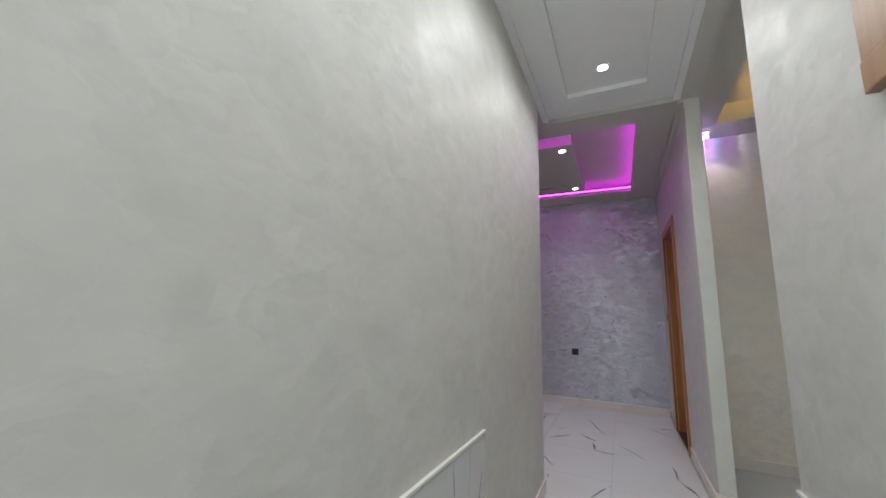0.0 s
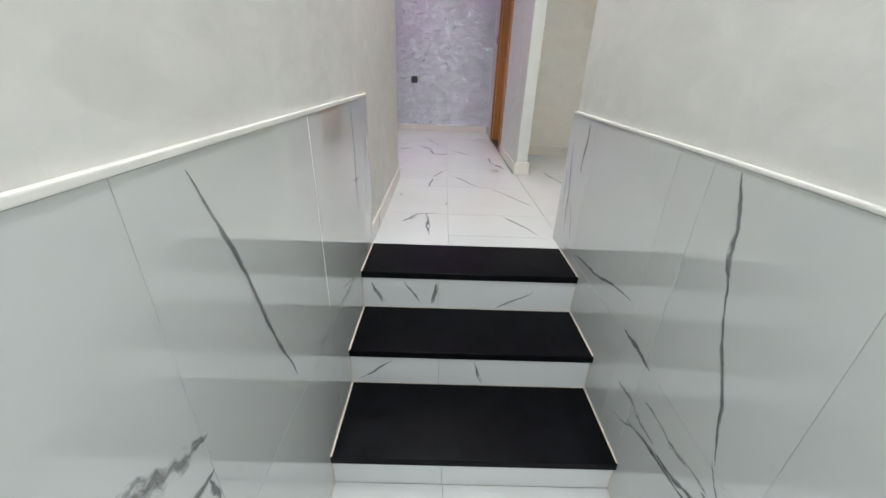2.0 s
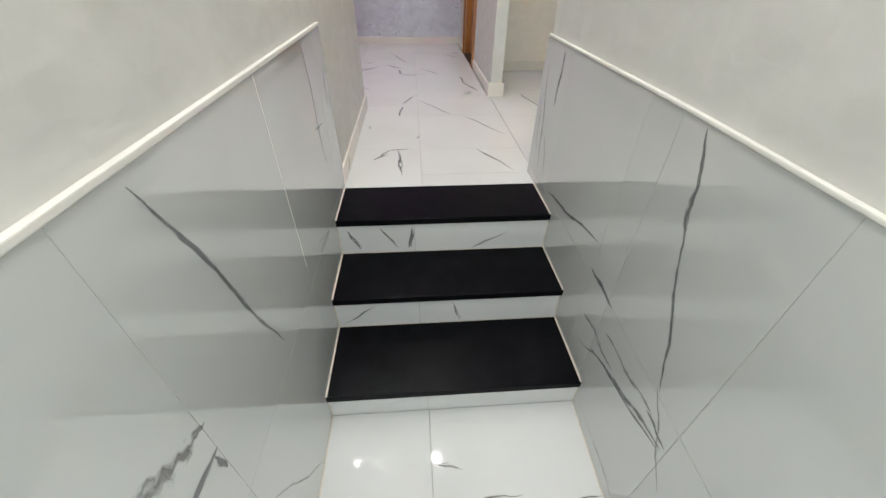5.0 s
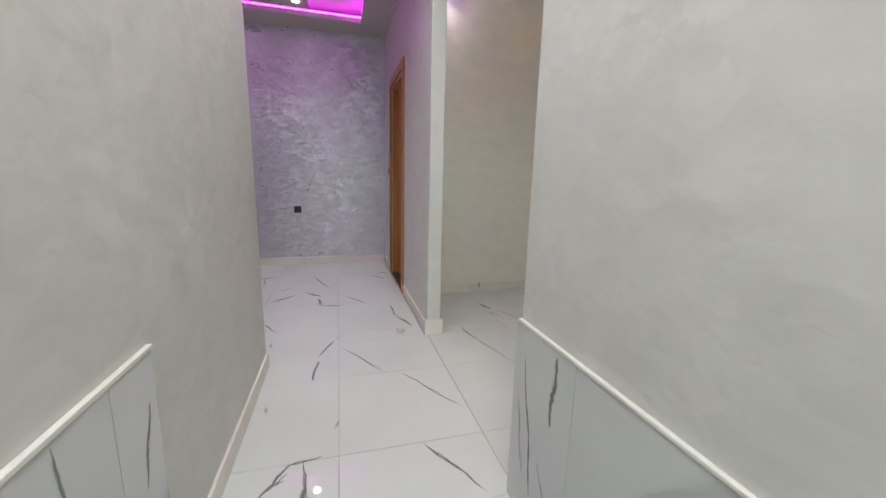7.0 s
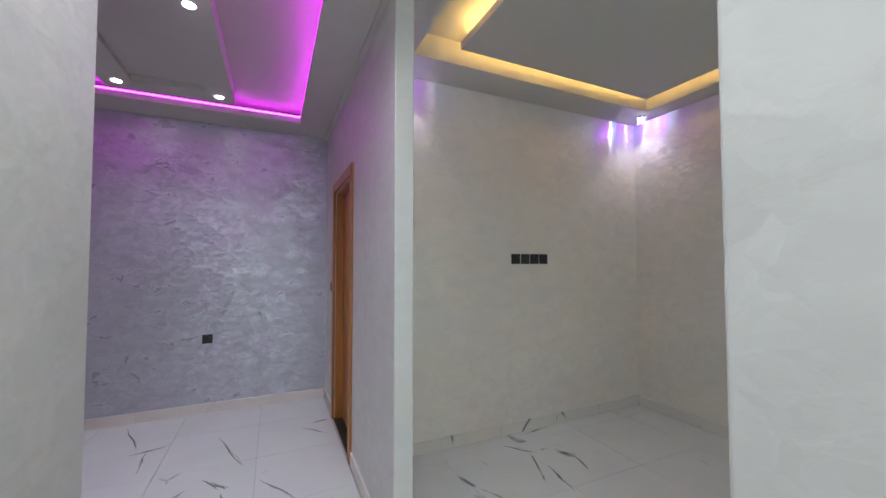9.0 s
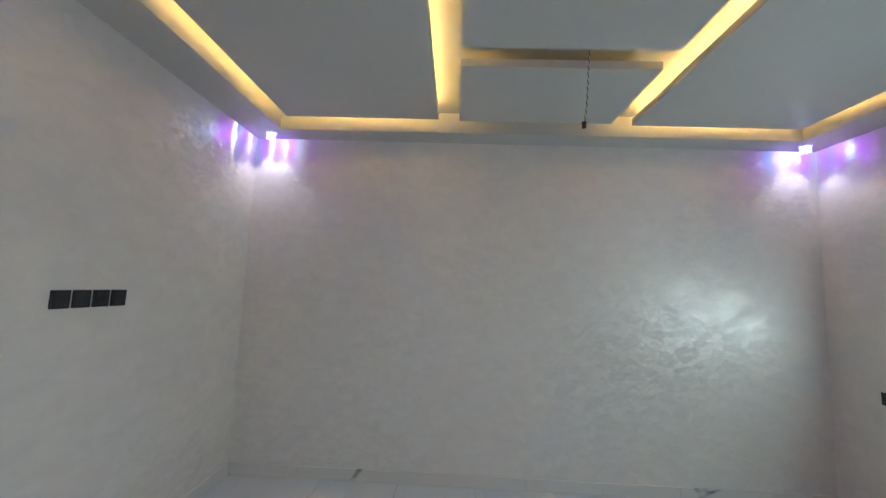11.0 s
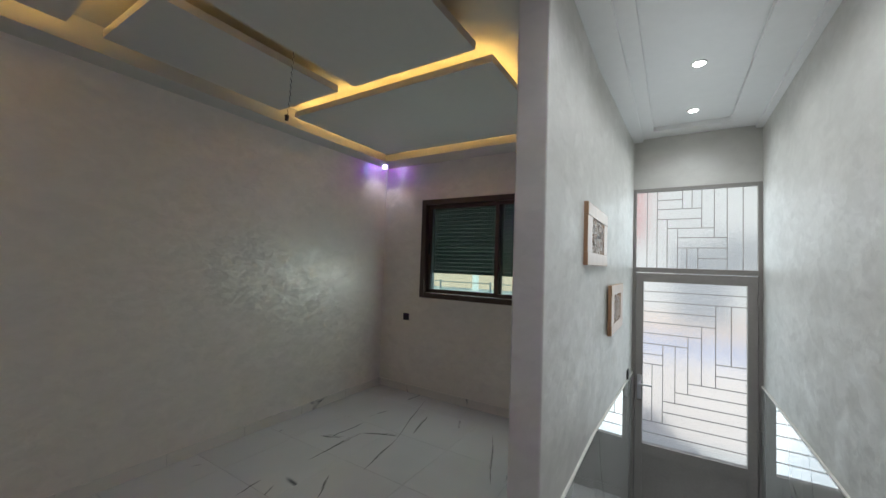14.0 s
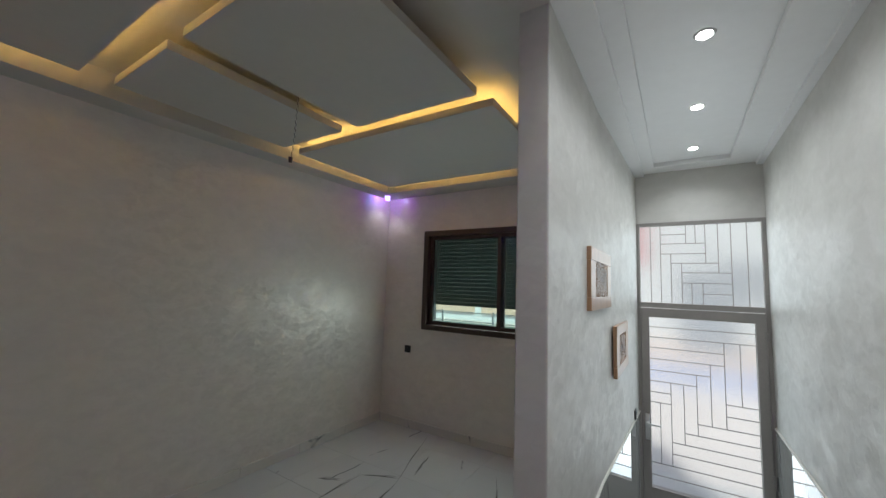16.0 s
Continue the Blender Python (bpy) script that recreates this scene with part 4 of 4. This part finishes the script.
# ---- grey veins in the marble ----
def vein(parent, axis, level, a, b, width=0.008, mat=M_VEIN, seed=0):
    """One wavering, tapering vein laid in a polished face: axis is the face's normal, a and b its ends on the other two axes."""
    rnd = random.Random(seed * 77 + int(abs(a[0] * 1000 + b[1] * 3000)))
    n = 14
    ax, ay = b[0] - a[0], b[1] - a[1]
    length = math.hypot(ax, ay)
    ux, uy = -ay / length, ax / length
    phase, amp = rnd.uniform(0, 6.28), min(0.008, length * 0.03)
    lo, hi = [], []
    for i in range(n + 1):
        f = i / n
        off = amp * math.sin(phase + f * 7) * f * (1 - f) * 4 + rnd.uniform(-1, 1) * amp * 0.18
        w = width * (0.18 + 0.82 * math.sin(math.pi * min(1, f * 1.04)) ** 0.6) * rnd.uniform(0.75, 1.25) * 1.0
        cx, cy = a[0] + ax * f + ux * off, a[1] + ay * f + uy * off
        lo.append((cx - ux * w, cy - uy * w))
        hi.append((cx + ux * w, cy + uy * w))
    def place(p, lift):
        z = level + lift
        return {"x": (z, p[0], p[1]), "y": (p[0], z, p[1]), "z": (p[0], p[1], z)}[axis]
    sign = -1 if (axis == "y" or (axis == "x" and level > 0.5)) else 1
    bm = bmesh.new()
    uv = bm.loops.layers.uv.new("UVMap")
    top_lo, top_hi = [bm.verts.new(place(p, sign * 0.0006)) for p in lo], [bm.verts.new(place(p, sign * 0.0006)) for p in hi]
    for i in range(n):
        face = bm.faces.new((top_lo[i], top_lo[i + 1], top_hi[i + 1], top_hi[i]))
        for loop, c in zip(face.loops, ((i / n * length, 0), ((i + 1) / n * length, 0), ((i + 1) / n * length, 1), (i / n * length, 1))):
            loop[uv].uv = c
    if axis == "x" and level > 0.5:
        tapered(bm)
    child("vein", bm, mat, parent)


def strands(parent, axis, level, a, b, width):
    """A vein with two paler strands that part from it."""
    rnd = random.Random(int(abs(a[0] * 900 + b[1] * 1700)))
    vein(parent, axis, level, a, b, width * 0.62)
    spread = width * 1.3
    for k in range(2):
        f0, f1 = rnd.uniform(0.0, 0.35), rnd.uniform(0.6, 1.1)
        p = [a[i] + (b[i] - a[i]) * f0 + rnd.uniform(-0.3, 0.3) * spread for i in (0, 1)]
        q = [a[i] + (b[i] - a[i]) * f1 + rnd.uniform(-1, 1) * spread for i in (0, 1)]
        if axis == "y":
            p[1], q[1] = (min(max(v, min(a[1], b[1])), max(a[1], b[1])) for v in (p[1], q[1]))
        vein(parent, axis, level + (-0.0002 if axis == "y" else 0.0002) * (k + 1), p, q, width * 0.6, M_FAINT, k + 1)


LX, RX = 0.010, W - 0.010
vein(dado_l, "x", LX, (-1.26, 0.69), (-1.05, 0.12), 0.010)
vein(dado_l, "x", LX, (-1.38, 0.24), (-1.60, 0.232), 0.017)
vein(dado_l, "x", LX, (-1.55, 0.235), (-1.83, 0.18), 0.009)
vein(dado_l, "x", LX, (-1.37, 0.31), (-1.58, 0.385), 0.034, M_SMEAR)
vein(dado_l, "x", LX, (-1.58, 0.37), (-1.62, 0.57), 0.034, M_SPECKLE)
vein(dado_l, "x", LX, (-0.29, 0.70), (-0.26, 0.26), 0.009)
vein(dado_l, "x", LX, (-0.01, 0.60), (-0.06, 0.42), 0.010)
vein(dado_l, "x", LX, (-1.47, 0.10), (-1.49, -0.14), 0.010, M_FAINT)
vein(dado_l, "x", LX, (-1.49, -0.12), (-1.55, -0.36), 0.010)
vein(dado_l, "x", LX, (-1.48, -0.14), (-1.37, -0.18), 0.016)
vein(dado_l, "x", LX, (-0.60, 0.10), (-0.40, 0.02), 0.008, M_FAINT)
vein(dado_l, "x", LX, (-0.33, 0.42), (-0.20, 0.40), 0.012, M_FAINT)
vein(dado_r, "x", RX, (-0.99, 0.65), (-1.08, 0.40), 0.014)
vein(dado_r, "x", RX, (-1.07, 0.42), (-1.23, 0.06), 0.010)
vein(dado_r, "x", RX, (-0.22, 0.07), (-0.74, 0.165), 0.010)
vein(dado_r, "x", RX, (-0.90, -0.19), (-1.32, -0.07), 0.010)
vein(dado_r, "x", RX, (-0.95, -0.05), (-1.25, -0.02), 0.016, M_FAINT)
vein(dado_r, "x", RX, (-1.22, 0.06), (-1.38, -0.16), 0.012, M_FAINT)
vein(dado_r, "x", RX, (-1.34, -0.46), (-1.64, -0.36), 0.007)
vein(dado_r, "x", RX, (-0.75, 0.06), (-0.93, 0.045), 0.016)
vein(dado_l, "x", LX, (-1.37, -0.075), (-1.10, -0.505), 0.010, M_FAINT)
vein(dado_l, "x", LX, (-1.73, -0.286), (-1.62, -0.49), 0.022, M_FAINT)
vein(dado_l, "x", LX, (-1.735, 0.21), (-1.82, 0.245), 0.012, M_FAINT)
vein(dado_l, "x", LX, (-1.385, 0.176), (-1.395, 0.235), 0.012)
vein(dado_r, "x", RX, (-0.80, -0.12), (-1.05, -0.12), 0.020, M_FAINT)
vein(dado_r, "x", RX, (-0.82, -0.244), (-1.06, -0.13), 0.010, M_FAINT)
vein(dado_r, "x", RX, (-1.06, -0.13), (-1.32, -0.058), 0.012)
vein(dado_r, "x", RX, (-1.23, -0.03), (-1.33, -0.04), 0.012)
vein(dado_r, "x", RX, (-1.02, -0.44), (-1.34, -0.459), 0.006, M_FAINT)
vein(dado_r, "x", RX, (-0.04, 0.27), (-0.11, 0.10), 0.010, M_FAINT)
vein(dado_r, "x", RX, (-0.10, 0.64), (-0.085, 0.42), 0.018)
vein(dado_r, "x", RX, (0.07, 0.56), (-0.01, 0.10), 0.010)
vein(dado_r, "x", RX, (0.10, 0.40), (0.05, 0.16), 0.012, M_FAINT)
for a, b, w in (((0.13, 0.32), (0.22, 0.46), 0.022), ((0.20, 0.455), (0.34, 0.48), 0.012), ((0.27, 0.46), (0.30, 0.12), 0.016), ((0.42, 1.47), (0.67, 1.08), 0.010),
                ((0.75, 1.06), (1.0, 0.66), 0.010), ((0.75, 0.46), (0.92, 0.16), 0.012), ((-0.17, 2.50), (0.0, 2.67), 0.012), ((1.29, 1.59), (1.44, 1.08), 0.010)):
    strands(floor, "z", 0.0, a, b, w)
for a, b, w in (((0.09, 2.78), (0.25, 2.60), 0.022), ((0.22, 2.56), (0.26, 2.34), 0.020), ((0.26, 2.34), (0.41, 2.31), 0.018), ((-0.18, 2.52), (0.01, 2.70), 0.012),
                ((0.11, 3.43), (0.31, 2.88), 0.012), ((0.84, 2.25), (0.86, 1.96), 0.014), ((0.86, 1.96), (0.95, 1.73), 0.020), ((1.71, 1.94), (1.86, 1.68), 0.010), ((2.15, 2.34), (2.32, 2.15), 0.022), ((2.43, 2.44), (2.70, 2.46), 0.014), ((2.28, 1.98), (2.24, 1.68), 0.018), ((1.75, 1.66), (1.86, 1.46), 0.008), ((1.30, 1.66), (1.33, 1.48), 0.010), ((-0.63, 3.95), (-0.44, 3.46), 0.012), ((-0.47, 3.37), (-0.24, 3.42), 0.018), ((-0.36, 3.41), (-0.33, 3.05), 0.010), ((0.74, 3.34), (0.92, 3.155), 0.012), ((0.83, 3.40), (0.95, 3.43), 0.020), ((-0.18, 2.04), (-0.02, 1.80), 0.012), ((0.43, 2.64), (0.67, 2.29), 0.010)):
    strands(floor, "z", 0.0, a, b, w)
for a, b, w in (((3.09, -0.60), (3.08, -1.21), 0.018), ((3.08, -1.20), (2.75, -1.36), 0.022), ((2.63, -0.75), (2.74, -1.29), 0.014), ((2.74, -1.29), (3.08, -2.25), 0.010),
                ((3.34, -0.94), (3.16, -1.02), 0.026), ((1.74, -1.14), (2.05, -1.88), 0.010), ((3.11, -0.04), (3.14, -0.24), 0.012), ((2.79, -0.56), (2.64, -0.33), 0.014), ((2.68, -1.47), (2.79, -1.87), 0.018)):
    strands(floor, "z", 0.0, a, b, w)
for a, b, w in (((0.40, -1.13), (0.49, -1.15), 0.010), ((0.40, -1.35), (0.51, -1.26), 0.018), ((0.50, -1.26), (0.70, -1.25), 0.010), ((0.41, -1.42), (0.73, -1.39), 0.008),
                ((0.13, -1.445), (0.22, -1.55), 0.014), ((0.22, -1.55), (0.27, -1.68), 0.010), ((0.47, -1.44), (0.51, -1.62), 0.010), ((0.72, -1.30), (0.98, -1.27), 0.010)):
    strands(landing, "z", LAND, a, b, w)
for a, b, w in (((0.05, -0.06), (0.10, -0.17), 0.014), ((0.20, -0.05), (0.28, -0.17), 0.010), ((0.33, -0.17), (0.35, -0.05), 0.020), ((0.63, -0.185), (0.80, -0.09), 0.008)):
    strands(stairs, "y", -0.295, a, b, w)
for a, b, w in (((0.04, -0.35), (0.18, -0.25), 0.008), ((0.51, -0.24), (0.55, -0.36), 0.008)):
    strands(stairs, "y", -0.595, a, b, w)
